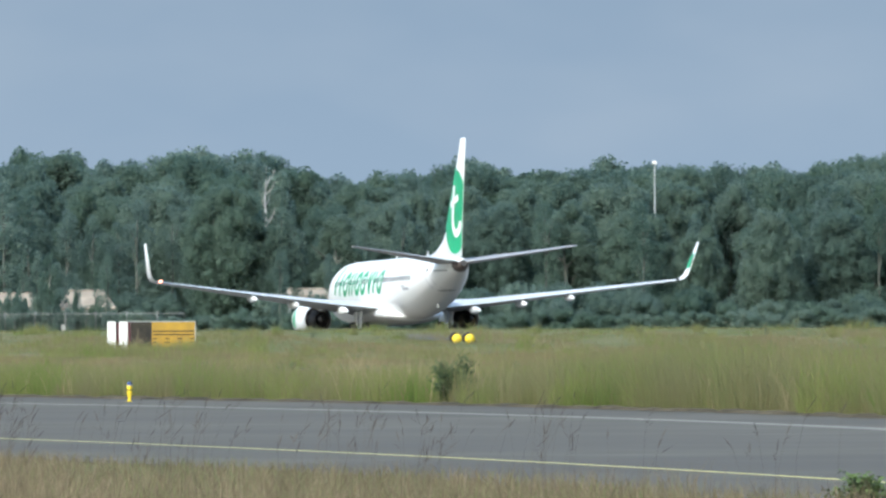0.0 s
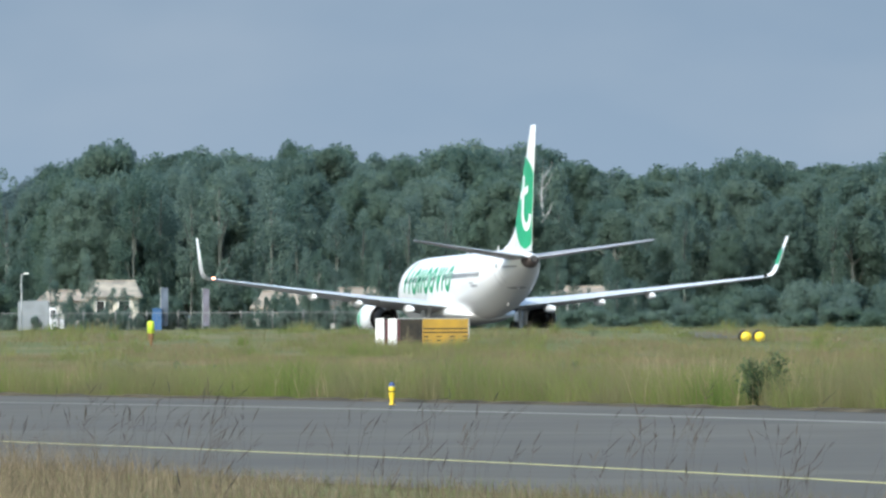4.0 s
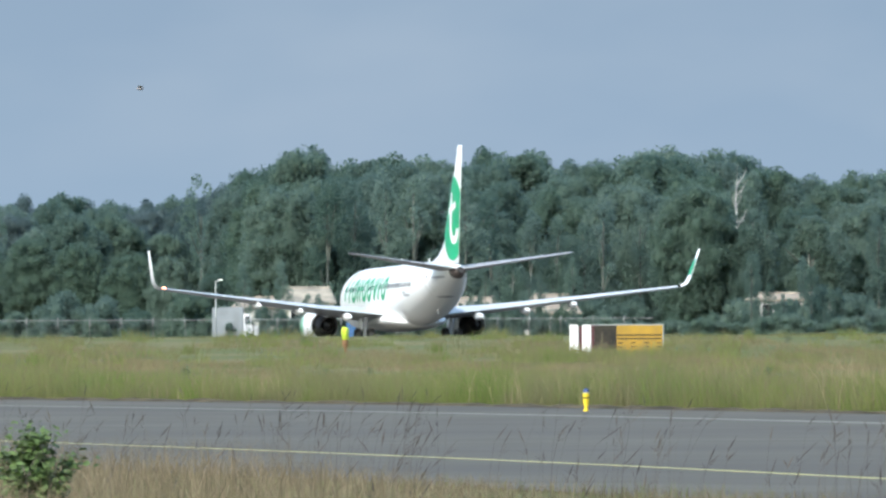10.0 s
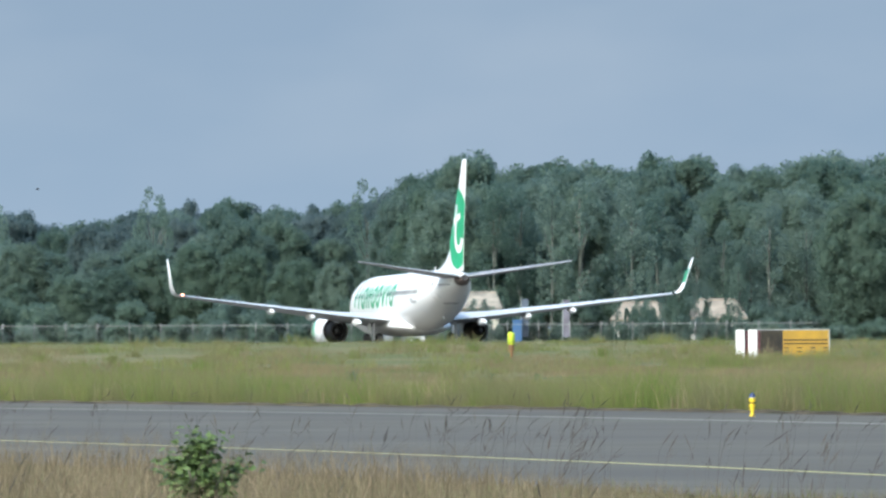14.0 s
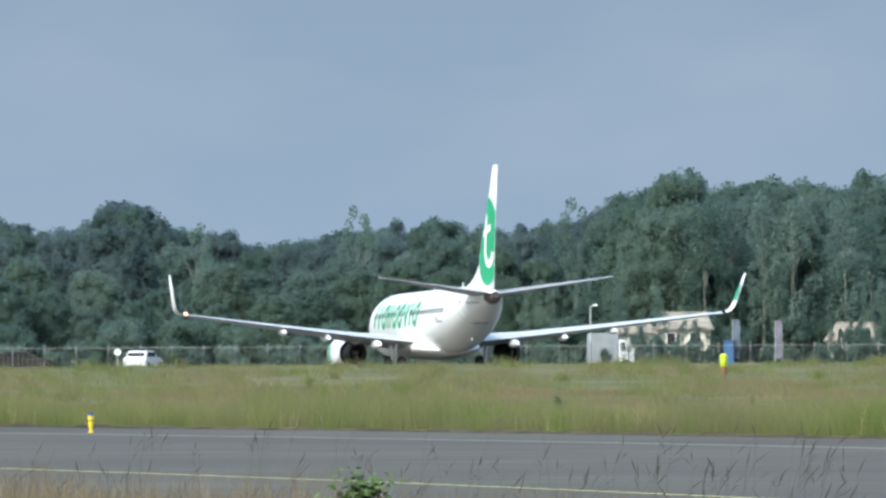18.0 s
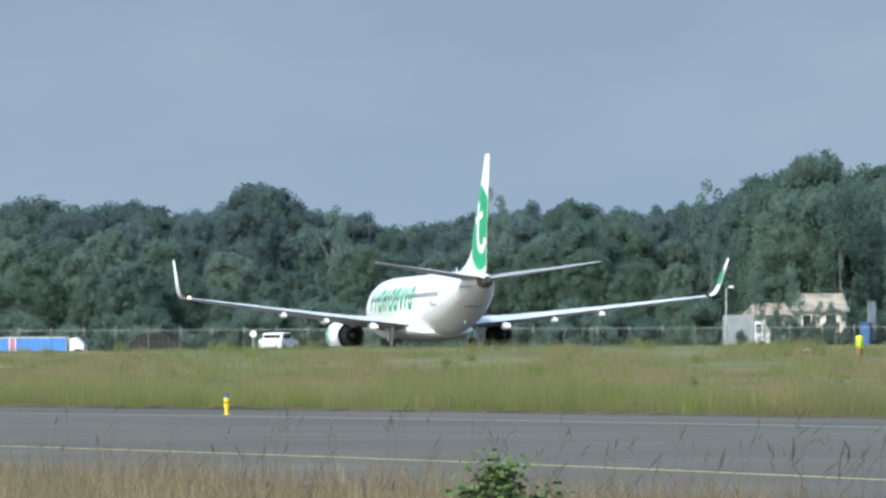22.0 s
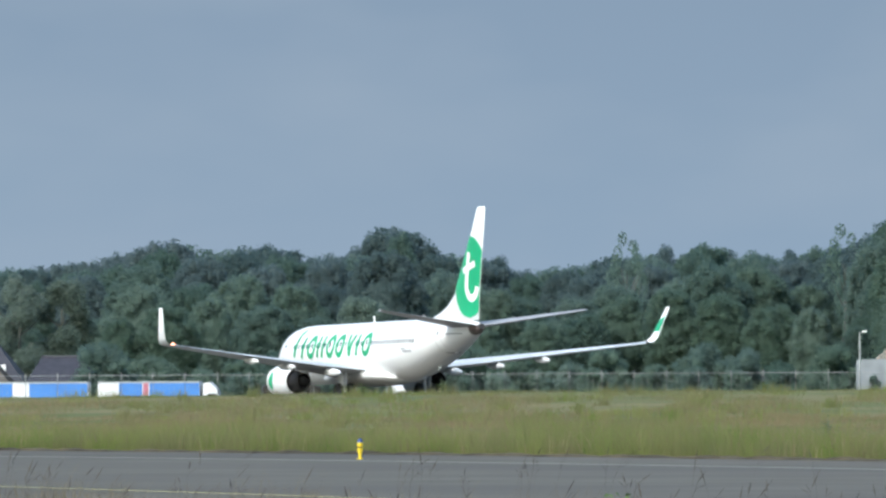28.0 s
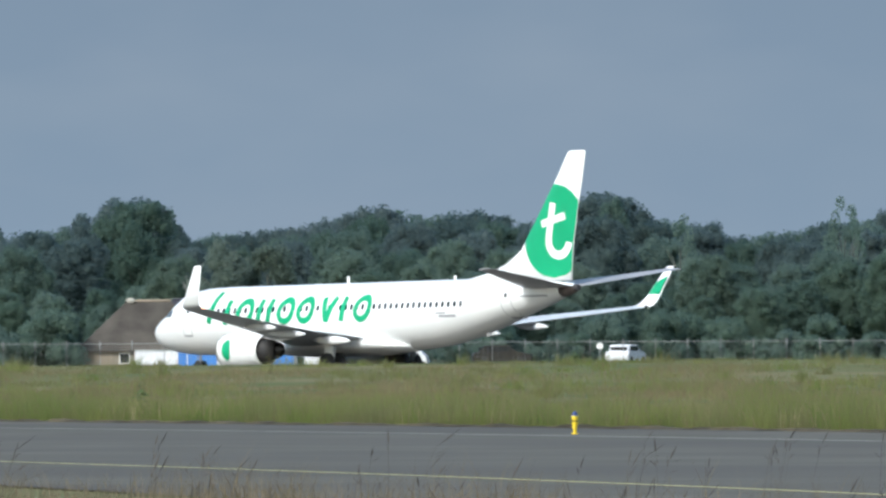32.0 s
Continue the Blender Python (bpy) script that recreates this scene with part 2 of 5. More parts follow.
BANNER_VIOLET = material("banner_violet", (0.14, 0.13, 0.16), (0.11, 0.11, 0.14), 0.9, rough=0.85)
VAN_GREY = material("van_grey", (0.21, 0.23, 0.25), (0.16, 0.175, 0.19), 1.0, rough=0.5)
FEATHER = material("bird_feather", (0.05, 0.05, 0.055), rough=0.8)


# ---- mesh helpers ----
def finish(bm, smooth=False):
    me = bpy.data.meshes.new("mesh")
    bmesh.ops.recalc_face_normals(bm, faces=bm.faces)
    bm.to_mesh(me)
    bm.free()
    if smooth:
        me.polygons.foreach_set("use_smooth", [True] * len(me.polygons))
    return me


def part(name, bm, mat, parent=None, label="", smooth=False):
    me = bm if isinstance(bm, bpy.types.Mesh) else finish(bm, smooth)
    if not me.materials:
        me.materials.append(mat)
    ob = new(name, me)
    if parent:
        ob.parent = parent
    if label:
        ob["label"] = label
    return ob


def thing(name, label, category, m=None, group="", kind=""):
    ob = tagged(new(name), label, category, group, kind)
    ob.empty_display_size = 0.2
    if m:
        ob.matrix_basis = m
    return ob


def loft(rings, close=True, cap=True):
    bm = bmesh.new()
    vs = [[bm.verts.new(p) for p in r] for r in rings]
    k = len(rings[0])
    for a, b in zip(vs, vs[1:]):
        for i in range(k if close else k - 1):
            j = (i + 1) % k
            bm.faces.new((a[i], a[j], b[j], b[i]))
    if cap and close:
        bm.faces.new(vs[0][::-1])
        bm.faces.new(vs[-1])
    return bm


def box(x0, y0, z0, x1, y1, z1, bevel=0.0, bm=None):
    bm = bm or bmesh.new()
    r = bmesh.ops.create_cube(bm, size=1)["verts"]
    for v in r:
        v.co = Vector((x0 + (v.co.x + 0.5) * (x1 - x0), y0 + (v.co.y + 0.5) * (y1 - y0), z0 + (v.co.z + 0.5) * (z1 - z0)))
    if bevel:
        es = list({e for v in r for e in v.link_edges})
        bmesh.ops.bevel(bm, geom=es, offset=bevel, segments=2, affect="EDGES")
    return bm


def tube(points, radii, n=8, bm=None):
    bm = bm or bmesh.new()
    rings = []
    for i, p in enumerate(points):
        p = Vector(p)
        d = Vector(points[min(i + 1, len(points) - 1)]) - Vector(points[max(i - 1, 0)])
        q = d.to_track_quat("Z", "Y")
        rings.append([bm.verts.new(p + q @ Vector((math.cos(a) * radii[i], math.sin(a) * radii[i], 0))) for a in [2 * math.pi * k / n for k in range(n)]])
    for a, b in zip(rings, rings[1:]):
        for i in range(n):
            bm.faces.new((a[i], a[(i + 1) % n], b[(i + 1) % n], b[i]))
    bm.faces.new(rings[0][::-1])
    bm.faces.new(rings[-1])
    return bm


def lathe(profile, n=20, axis="Z", at=(0, 0, 0)):
    rings = []
    for r, h in profile:
        ring = []
        for k in range(n):
            a = 2 * math.pi * k / n
            u, v = math.cos(a) * r, math.sin(a) * r
            p = (u, v, h) if axis == "Z" else (u, h, v) if axis == "Y" else (h, u, v)
            ring.append(Vector(p) + Vector(at))
        rings.append(ring)
    return loft(rings)


# ---- ground ----
def swell(x, y):
    def ss(a, b, v):
        v = min(max((v - a) / (b - a), 0), 1)
        return v * v * (3 - 2 * v)
    dip = ss(988, 992, y) * (1 - ss(1006, 1010, y)) * (1 - ss(-75, -69, x))
    return (0.75 - 0.2 * ss(35, 60, -x)) * ss(520, 700, y) * (1 - ss(748, 776, y)) - 2.3 * dip


def edge_far(y):        # x of the taxiway's far edge at a distance y
    return -16.2 + 0.425 * y - 0.00139 * y * y if y > 175 else 15.6 - 0.06 * (y - 175)


def line_mid(y):        # x of the yellow line
    return 11.3 + 0.078 * y - 0.000913 * y * y


def edge_near(y):
    return line_mid(y) - 4.3 - 3.2 * min(max((y - 120) / 60, 0), 1)


def ground_sheet():
    bm = bmesh.new()
    ys = [-300, 0, 60, 90, 120, 160, 200, 250, 300, 350, 400, 450, 500] + list(range(520, 800, 10)) + [820, 900, 985, 988, 990, 992, 1006, 1008, 1010, 1200, 1600, 2400, 4800]
    xs = [-2500, -600, -200, -130, -100, -78, -75, -72, -69, -60, -30, -10, 10, 30, 60, 100, 200, 600, 2500]
    g = [[bm.verts.new((x, y, swell(x, y) - 0.02)) for x in xs] for y in ys]
    for a, b in zip(g, g[1:]):
        for i in range(len(xs) - 1):
            bm.faces.new((a[i], a[i + 1], b[i + 1], b[i]))
    ob = part("ground", bm, SOIL)
    return tagged(ob, "flat green and straw-coloured airfield grassland", "ground", kind="structure")


def strip(name, f0, f1, y0, y1, z, mat, label, n=60):
    bm = bmesh.new()
    rows = []
    for i in range(n + 1):
        y = y0 + (y1 - y0) * i / n
        a, b = f0(y), f1(y)
        rows.append([bm.verts.new((a + (b - a) * k / 3, y, z)) for k in range(4)])
    for a, b in zip(rows, rows[1:]):
        for k in range(3):
            bm.faces.new((a[k], a[k + 1], b[k + 1], b[k]))
    return tagged(part(name, bm, mat), label, "taxiway", kind="structure")


ground_sheet()
strip("road", edge_near, edge_far, 60, 460, 0.0, ASPHALT, "grey asphalt taxiway running away between grass verges")


def turf_edge():
    """The ragged lip of soil and turf along the asphalt's far edge."""
    r = random.Random(8)
    bm, rows = bmesh.new(), []
    for i in range(700):
        y = 150 + 310 * i / 699
        x, h = edge_far(y), 0.034 + 0.024 * math.sin(y * 2.3) * math.sin(y * 0.71) + r.uniform(-0.015, 0.02)
        j = 0.12 * math.sin(y * 1.1) * math.sin(y * 0.37) + r.uniform(-0.06, 0.06)
        rows.append([bm.verts.new(p) for p in ((x - 0.16 + j * 2, y, 0.004), (x - 0.05 + j, y, 0.012), (x + j, y, h), (x + 0.3 + j, y, h + 0.01), (x + 0.9, y, -0.015))])
    for a, b in zip(rows, rows[1:]):
        for k in range(4):
            bm.faces.new((a[k], a[k + 1], b[k + 1], b[k]))
    # Soil lip, its colour kept dark to draw the step's shadow line too.
    tagged(part("verge_edge", bm, EDGE_SOIL_SHADE), "ragged lip of soil along the taxiway edge, coloured dark for its shadow line", "soil", kind="structure")


turf_edge()
strip("road_line", lambda y: line_mid(y) - 0.10, lambda y: line_mid(y) + 0.10, 60, 460, 0.006, PAINT_YELLOW, "thin yellow painted line along the grey taxiway")
strip("road_edge_line", lambda y: edge_far(y) - 3.6 - 0.04 * (y - 180), lambda y: edge_far(y) - 3.0 - 0.04 * (y - 180), 60, 460, 0.006, PAINT_WORN, "worn pale edge stripe on the grey taxiway")


# ---- airliner: forward is +y, s is the station from the nose, z from the ground ----
S0 = 26.0
FUS = [  # station, bottom, top, half width
    (0.0, 2.70, 2.80, 0.05), (0.15, 2.42, 3.08, 0.32), (0.6, 2.08, 3.42, 0.66), (1.2, 1.83, 3.74, 0.95), (1.9, 1.66, 4.05, 1.20),
    (2.6, 1.55, 4.55, 1.40), (3.3, 1.47, 4.95, 1.57), (4.2, 1.41, 5.18, 1.72), (5.3, 1.37, 5.31, 1.83), (6.8, 1.35, 5.36, 1.88),
    (10, 1.35, 5.36, 1.88), (14, 1.35, 5.36, 1.88), (18, 1.35, 5.36, 1.88), (22, 1.35, 5.36, 1.88), (25, 1.38, 5.36, 1.88),
    (27, 1.55, 5.36, 1.86), (29, 1.92, 5.35, 1.78), (31, 2.42, 5.33, 1.62), (33, 2.98, 5.28, 1.36), (35, 3.55, 5.18, 1.00),
    (36.5, 4.00, 5.06, 0.66), (37.4, 4.28, 4.97, 0.42), (37.9, 4.43, 4.88, 0.26)]


def fus_at(s):
    for a, b in zip(FUS, FUS[1:]):
        if s <= b[0]:
            k = (s - a[0]) / (b[0] - a[0])
            return [a[i] + (b[i] - a[i]) * k for i in (1, 2, 3)]
    return FUS[-1][1:]


def on_side(s, z, side=-1, out=0.012):
    b, t, w = fus_at(s)
    c, h = (b + t) / 2, (t - b) / 2
    u = max(-1, min(1, (z - c) / h))
    return Vector((side * (w * math.sqrt(max(0, 1 - u * u)) + out), S0 - s, z))


def ribbon(path, width, place, cross=2, bm=None):
    """A painted stroke of that width along a path of (s, z), laid on a surface by place(s, z)."""
    bm = bm or bmesh.new()
    pts = []
    for (a, b), (c, d) in zip(path, path[1:]):
        k = max(1, int(math.hypot(c - a, d - b) / 0.18))
        pts += [(a + (c - a) * i / k, b + (d - b) * i / k) for i in range(k)]
    pts.append(path[-1])
    rows = []
    for i, (s, z) in enumerate(pts):
        p, q = pts[max(i - 1, 0)], pts[min(i + 1, len(pts) - 1)]
        dx, dz = q[0] - p[0], q[1] - p[1]
        ln = math.hypot(dx, dz) or 1
        rows.append([bm.verts.new(place(s - dz / ln * width * (k / cross - 0.5), z + dx / ln * width * (k / cross - 0.5))) for k in range(cross + 1)])
    for a, b in zip(rows, rows[1:]):
        for k in range(cross):
            bm.faces.new((a[k], a[k + 1], b[k + 1], b[k]))
    return bm


def arc(cs, cz, rs, rz, a0, a1, n=18, lean=0.0):
    out = []
    for i in range(n + 1):
        a = radians(a0 + (a1 - a0) * i / n)
        z = cz + rz * math.sin(a)
        out.append((cs + rs * math.cos(a) - lean * (z - cz), z))
    return out


def airfoil(chord, thick, n=9):
    top, bot = [], []
    for i in range(n + 1):
        x = 0.5 - 0.5 * math.cos(math.pi * i / n)
        t = 5 * thick * (0.2969 * math.sqrt(x) - 0.126 * x - 0.3516 * x * x + 0.2843 * x ** 3 - 0.1036 * x ** 4)
        top.append((x * chord, t * chord * 1.1))
        bot.append((x * chord, -t * chord * 0.9))
    return top + bot[-2:0:-1]


def wing_surface(sections, side=1):
    """sections: (outward y, LE station, chord, z, thickness ratio, lean) with lean in degrees from the horizontal."""
    rings = []
    for y, le, chord, z, th, lean in sections:
        ring = []
        for a, b in airfoil(chord, th):
            ring.append(Vector((side * (y - b * math.sin(radians(lean))), S0 - le - a, z + b * math.cos(radians(lean)))))
        rings.append(ring)
    return loft(rings)


WING = [(0.0, 12.6, 8.9, 2.05, 0.13, 6), (1.9, 14.0, 7.3, 2.10, 0.13, 6), (5.6, 16.45, 4.95, 2.48, 0.12, 6), (11.0, 19.7, 3.2, 3.10, 0.11, 6), (16.6, 23.0, 1.75, 3.75, 0.10, 6), (16.95, 23.25, 1.65, 3.80, 0.10, 12)]
WINGLET = [(16.95, 23.25, 1.65, 3.80, 0.10, 12), (17.2, 23.45, 1.55, 3.90, 0.09, 35), (17.37, 23.75, 1.38, 4.12, 0.08, 62), (17.5, 24.1, 1.22, 4.50, 0.08, 74), (17.9, 25.45, 0.62, 6.18, 0.08, 77)]
FIN = [(5.1, 32.3, 5.35, 0.085), (7.0, 33.25, 4.55, 0.088), (9.0, 34.85, 3.35, 0.088), (11.0, 36.40, 2.27, 0.088), (12.35, 37.35, 1.60, 0.085), (12.5, 37.57, 1.33, 0.06)]


def fin_half(s, z):
    for a, b in zip(FIN, FIN[1:]):
        if z <= b[0]:
            k = max(0, (z - a[0]) / (b[0] - a[0]))
            le, ch, th = [a[i] + (b[i] - a[i]) * k for i in (1, 2, 3)]
            x = (s - le) / ch
            if x < 0.0 or x > 1:
                return None
            return 5 * th * ch * (0.2969 * math.sqrt(x) - 0.126 * x - 0.3516 * x * x + 0.2843 * x ** 3 - 0.1036 * x ** 4)
    return None


def airliner():
    plane = thing("airliner", "white twin-engine jet airliner with green livery taxiing on the airfield", "airliner")
    rings = []
    for s, b, t, w in FUS:
        rings.append([Vector((w * math.cos(a), S0 - s, (b + t) / 2 + (t - b) / 2 * math.sin(a))) for a in [2 * math.pi * k / 36 for k in range(36)]])
    body = part("fuselage", loft(rings), WHITE, plane, "glossy white fuselage", smooth=True)
    rings = []
    for s in (37.0, 37.4, 37.9, 37.96):
        b, t, w = fus_at(min(s, 37.9))
        c, hh = (b + t) / 2, (t - b) / 2
        k = 1.0 if s < 37.93 else 0.8
        rings.append([Vector(((w + 0.012) * k * math.cos(a), S0 - s, c - 0.02 + (hh + 0.01) * k * math.sin(a))) for a in [2 * math.pi * j / 24 for j in range(24)]])
    # The dark brown stands for exhaust soot and for shading under the fin.
    part("tail_cone", loft(rings), SOOT_AND_SHADE, body, "tail cone with soot and shading in its dark colour", smooth=True)
    part("exhaust_cone", lathe([(0.20, 0), (0.22, 0.02), (0.17, -0.32), (0.10, -0.30)], 16, "Y", (0, S0 - 37.88, 4.66)), DARK, body, "dark soot-stained tail exhaust")
    # belly fairing under the wing root
    rings = []
    for s, w, b, t in ((11.5, 1.2, 1.40, 1.6), (12.8, 1.85, 1.20, 2.2), (15, 2.15, 1.08, 2.55), (18, 2.25, 1.05, 2.65), (21, 2.15, 1.08, 2.5), (22.8, 1.9, 1.22, 2.2), (24.3, 1.2, 1.42, 1.75)):
        rings.append([Vector((w * math.cos(a), S0 - s, (b + t) / 2 + (t - b) / 2 * math.sin(a))) for a in [2 * math.pi * k / 24 for k in range(24)]])
    part("belly_fairing", loft(rings), WHITE, plane, smooth=True)
    # cabin windows, each a small rounded pane
    for side in (-1, 1):
        for i in range(46):
            s = 6.9 + i * 0.508
            if i in (15, 16, 23):
                continue
            bm = bmesh.new()
            vs = [bm.verts.new(on_side(s + 0.115 * math.copysign(abs(math.cos(a)) ** 0.6, math.cos(a)), 3.92 + 0.175 * math.copysign(abs(math.sin(a)) ** 0.6, math.sin(a)), side, 0.02)) for a in [2 * math.pi * k / 12 for k in range(12)]]
            bm.faces.new(vs)
            part("cabin_window", bm, GLASS, body)
        for s0, s1 in ((1.95, 2.5), (2.58, 3.05)):
            bm = bmesh.new()
            bm.faces.new([bm.verts.new(on_side(s, z, side, 0.03)) for s, z in ((s0, 3.70), (s1, 3.66), (s1, 4.12), (s0 + 0.12, 3.98))])
            part("cockpit_window", bm, GLASS, body)
        for s, z0, z1, w in ((32.9, 3.05, 4.75, 0.72), (4.55, 2.55, 4.40, 0.86)):
            bm = ribbon([(s, z0), (s, z1), (s + w, z1), (s + w, z0), (s, z0)], 0.035, lambda a, b: on_side(a, b, side, 0.015), 1)
            door = part("cabin_door", bm, LINE, body, "outlined cabin door")
            b2 = bmesh.new()
            b2.faces.new([b2.verts.new(on_side(s + w / 2 + dx, z1 - 0.42 + dz, side, 0.02)) for dx, dz in ((-0.1, -0.12), (0.1, -0.12), (0.1, 0.12), (-0.1, 0.12))])
            part("door_window", b2, GLASS, door)
            b3 = ribbon([(s, z0 - 0.02), (s + w, z0 - 0.02)], 0.09, lambda a, b: on_side(a, b, side, 0.02), 1)
            part("door_sill", b3, LINE, door)
        # unreadable small lettering as plain bars
        part("marking", ribbon([(27.6, 3.42), (28.5, 3.42)], 0.10, lambda a, b: on_side(a, b, side), 1), LINE, body, "small grey bar marking")
        part("marking", ribbon([(27.9, 3.24), (29.3, 3.24)], 0.14, lambda a, b: on_side(a, b, side), 1), LINE, body, "small grey bar marking")
        part("marking", ribbon([(34.3, 4.25), (36.2, 4.25)], 0.09, lambda a, b: on_side(a, b, side), 1), LINE, body, "small grey bar marking")
        # livery: nine plain green shapes along the forward cabin
        base, xh, lean = 3.12, 1.42, 0.20
        put = lambda a, b: on_side(a, b, side, 0.028)

        def up(s0, z0, s1, z1, w=0.40):
            part("livery_shape", ribbon([(s0, z0), (s1, z1)], w, put), GREEN, body, "plain green livery shape")

        def curve(cs, cz, rs, rz, a0, a1, w=0.37):
            part("livery_shape", ribbon(arc(cs, cz, rs, rz, a0, a1, 22, -lean), w, put), GREEN, body, "plain green livery shape")

        mid = base + xh / 2
        up(7.1, base + 0.1, 7.55, 5.05)
        up(8.6, base, 8.6 + lean * xh, base + xh)
        for c in (10.4, 14.15, 15.95, 21.1):
            curve(c, mid, 0.62, 0.62, 0, 360)
        for c in (11.6, 12.5, 19.2):
            up(c, base, c + lean * xh, base + xh)
        up(17.8, base, 17.55, base + xh)
        up(17.8, base, 18.6, base + xh)
    for s, h in ((17.6, 0.40), (27.2, 0.24)):
        part("antenna", box(-0.02, S0 - s - 0.22, 5.30, 0.02, S0 - s, 5.36 + h, 0.012), WHITE, body)
    part("antenna", box(-0.03, S0 - 30.3, 2.0, 0.03, S0 - 30.0, 2.3, 0.01), WHITE, body)
    # wings
    for side in (-1, 1):
        w = part("wing", wing_surface(WING, side), GREY, plane, "pale grey swept wing", smooth=True)
        wl = part("winglet", wing_surface(WINGLET, side), WHITE, w, "tall white blended winglet", smooth=True)
        bm = bmesh.new()
        for face in (-1,):
            quad = []
            for f, u in ((0.06, 0.10), (0.06, 0.92), (0.66, 0.92), (0.46, 0.10)):
                z = 4.45 + f * 1.75
                k = (z - 4.5) / 1.68
                y, le, ch = 17.5 + 0.4 * k, 24.1 + 1.35 * k, 1.22 - 0.6 * k
                quad.append(bm.verts.new(Vector((side * (y + face * 0.075), S0 - le - u * ch, z))))
            bm.faces.new(quad)
        part("winglet_band", bm, GREEN, wl, "green livery band")
        part("leading_edge", ribbon([(0, 0), (1, 0)], 0.3, lambda a, b, side=side: Vector((side * (2.2 + 14.3 * a), S0 - (14.22 + 8.7 * a) + b * 0.6, 2.16 + 1.57 * a + 0.02 + b * 0.2)), 1), STEEL, w, "bare metal leading edge")
        for y, le, ln, z, r in ((4.3, 19.6, 3.3, 2.04, 0.23), (7.4, 19.2, 3.4, 2.44, 0.21), (10.3, 20.6, 2.9, 2.80, 0.19)):
            rings = []
            for k, q in ((0, 0.15), (0.15, 0.7), (0.4, 1), (0.7, 0.85), (0.9, 0.5), (1, 0.12)):
                rings.append([Vector((side * y + r * q * math.cos(a), S0 - le - k * ln, z - 0.12 * k + r * 1.25 * q * math.sin(a))) for a in [2 * math.pi * j / 12 for j in range(12)]])
            part("flap_fairing", loft(rings), WHITE, w, smooth=True)
        part("nav_light", lathe([(0.02, 0), (0.06, 0.02), (0.075, 0.10), (0.05, 0.2), (0.02, 0.22)], 10, "X", (side * 16.75 - 0.11, S0 - 24.85, 3.82)), NAVRED if side < 0 else GLASS, w, "glowing warm wing tip light" if side < 0 else "wing tip light")
        # trailing flap line
        part("flap_gap", ribbon([(0, 0), (1, 0)], 0.06, lambda a, b, side=side: Vector((side * (2.4 + 9.5 * a), S0 - (20.35 + 1.75 * a) + b, 2.40 + 0.93 * a)), 1), LINE, w)
        # engine
        e = part("engine_nacelle", lathe([(0.80, 0.0), (0.94, 0.12), (1.04, -0.05), (1.08, -0.6), (1.09, -1.3), (1.06, -2.1), (0.97, -2.9), (0.88, -3.4), (0.85, -3.41), (0.84, -3.0), (0.78, -1.2), (0.76, -0.3)], 32, "Y", (side * 4.83, S0 - 12.6, 1.50)), WHITE, plane, "white engine nacelle", smooth=True)
        part("inlet_lip", lathe([(0.83, 0.0), (0.93, 0.10), (1.035, 0.0), (1.055, -0.14), (1.045, -0.14), (0.84, -0.1)], 32, "Y", (side * 4.83, S0 - 12.56, 1.50)), STEEL, e, "bare metal inlet lip", smooth=True)
        part("fan", lathe([(0.02, 0.25), (0.22, -0.05), (0.80, -0.12), (0.80, -0.2), (0.02, -0.2)], 24, "Y", (side * 4.83, S0 - 13.3, 1.50)), DARK, e)
        part("core_exhaust", lathe([(0.76, -2.6), (0.66, -3.5), (0.46, -4.5), (0.42, -4.5), (0.38, -3.8), (0.2, -3.8)], 24, "Y", (side * 4.83, S0 - 12.6, 1.50)), DARK, e, "dark core exhaust", smooth=True)
        part("exhaust_plug", lathe([(0.30, -4.1), (0.27, -4.5), (0.14, -4.85), (0.02, -5.0)], 20, "Y", (side * 4.83, S0 - 12.6, 1.50)), DARK, e, smooth=True)
        part("pylon", loft([[Vector((side * 4.83 + dx, S0 - s, z)) for dx, s, z in ((-0.16, s0, z0), (0.16, s0, z0), (0.16, s1, z1), (-0.16, s1, z1))] for s0, z0, s1, z1 in ((13.3, 2.50, 12.9, 2.40), (14.0, 2.80, 15.0, 2.3), (16.3, 2.60, 17.4, 2.0), (18.2, 2.35, 18.4, 2.1))]), WHITE, e)
        # oval green patch on the nacelle
        bm = bmesh.new()
        rows = []
        for i in range(9):
            row = []
            for j in range(9):
                u, v = -1 + i / 4, -1 + j / 4
                q = math.sqrt(max(0, 1 - v * v))
                yy, ang = u * q * 0.38, v * 0.60 + 0.05
                row.append(bm.verts.new(Vector((side * (4.83 + 1.105 * math.cos(ang)), S0 - 13.55 - yy, 1.50 + 1.105 * math.sin(ang)))))
            rows.append(row)
        for a, b in zip(rows, rows[1:]):
            for j in range(8):
                bm.faces.new((a[j], a[j + 1], b[j + 1], b[j]))
        part("livery_oval", bm, GREEN, e, "green oval livery patch")
        # stabiliser
        st = part("stabiliser", wing_surface([(0.0, 33.7, 4.3, 4.72, 0.10, 7), (0.9, 34.3, 3.75, 4.82, 0.10, 7), (4.0, 36.0, 2.6, 5.26, 0.09, 7), (7.0, 37.6, 1.45, 5.70, 0.08, 7), (7.15, 37.9, 1.0, 5.73, 0.06, 7)], side), STAB_SHADE_GREY, plane, "swept tailplane in grey darkened for underside shade", smooth=True)
        part("elevator_gap", ribbon([(0, 0), (1, 0)], 0.05, lambda a, b, side=side: Vector((side * (1.0 + 5.9 * a), S0 - (36.95 + 1.55 * a) + b, 5.02 + 0.80 * a)), 1), LINE, st)
    # fin
    rings = []
    for z, le, ch, th in FIN:
        rings.append([Vector((b, S0 - le - a, z)) for a, b in airfoil(ch, th)])
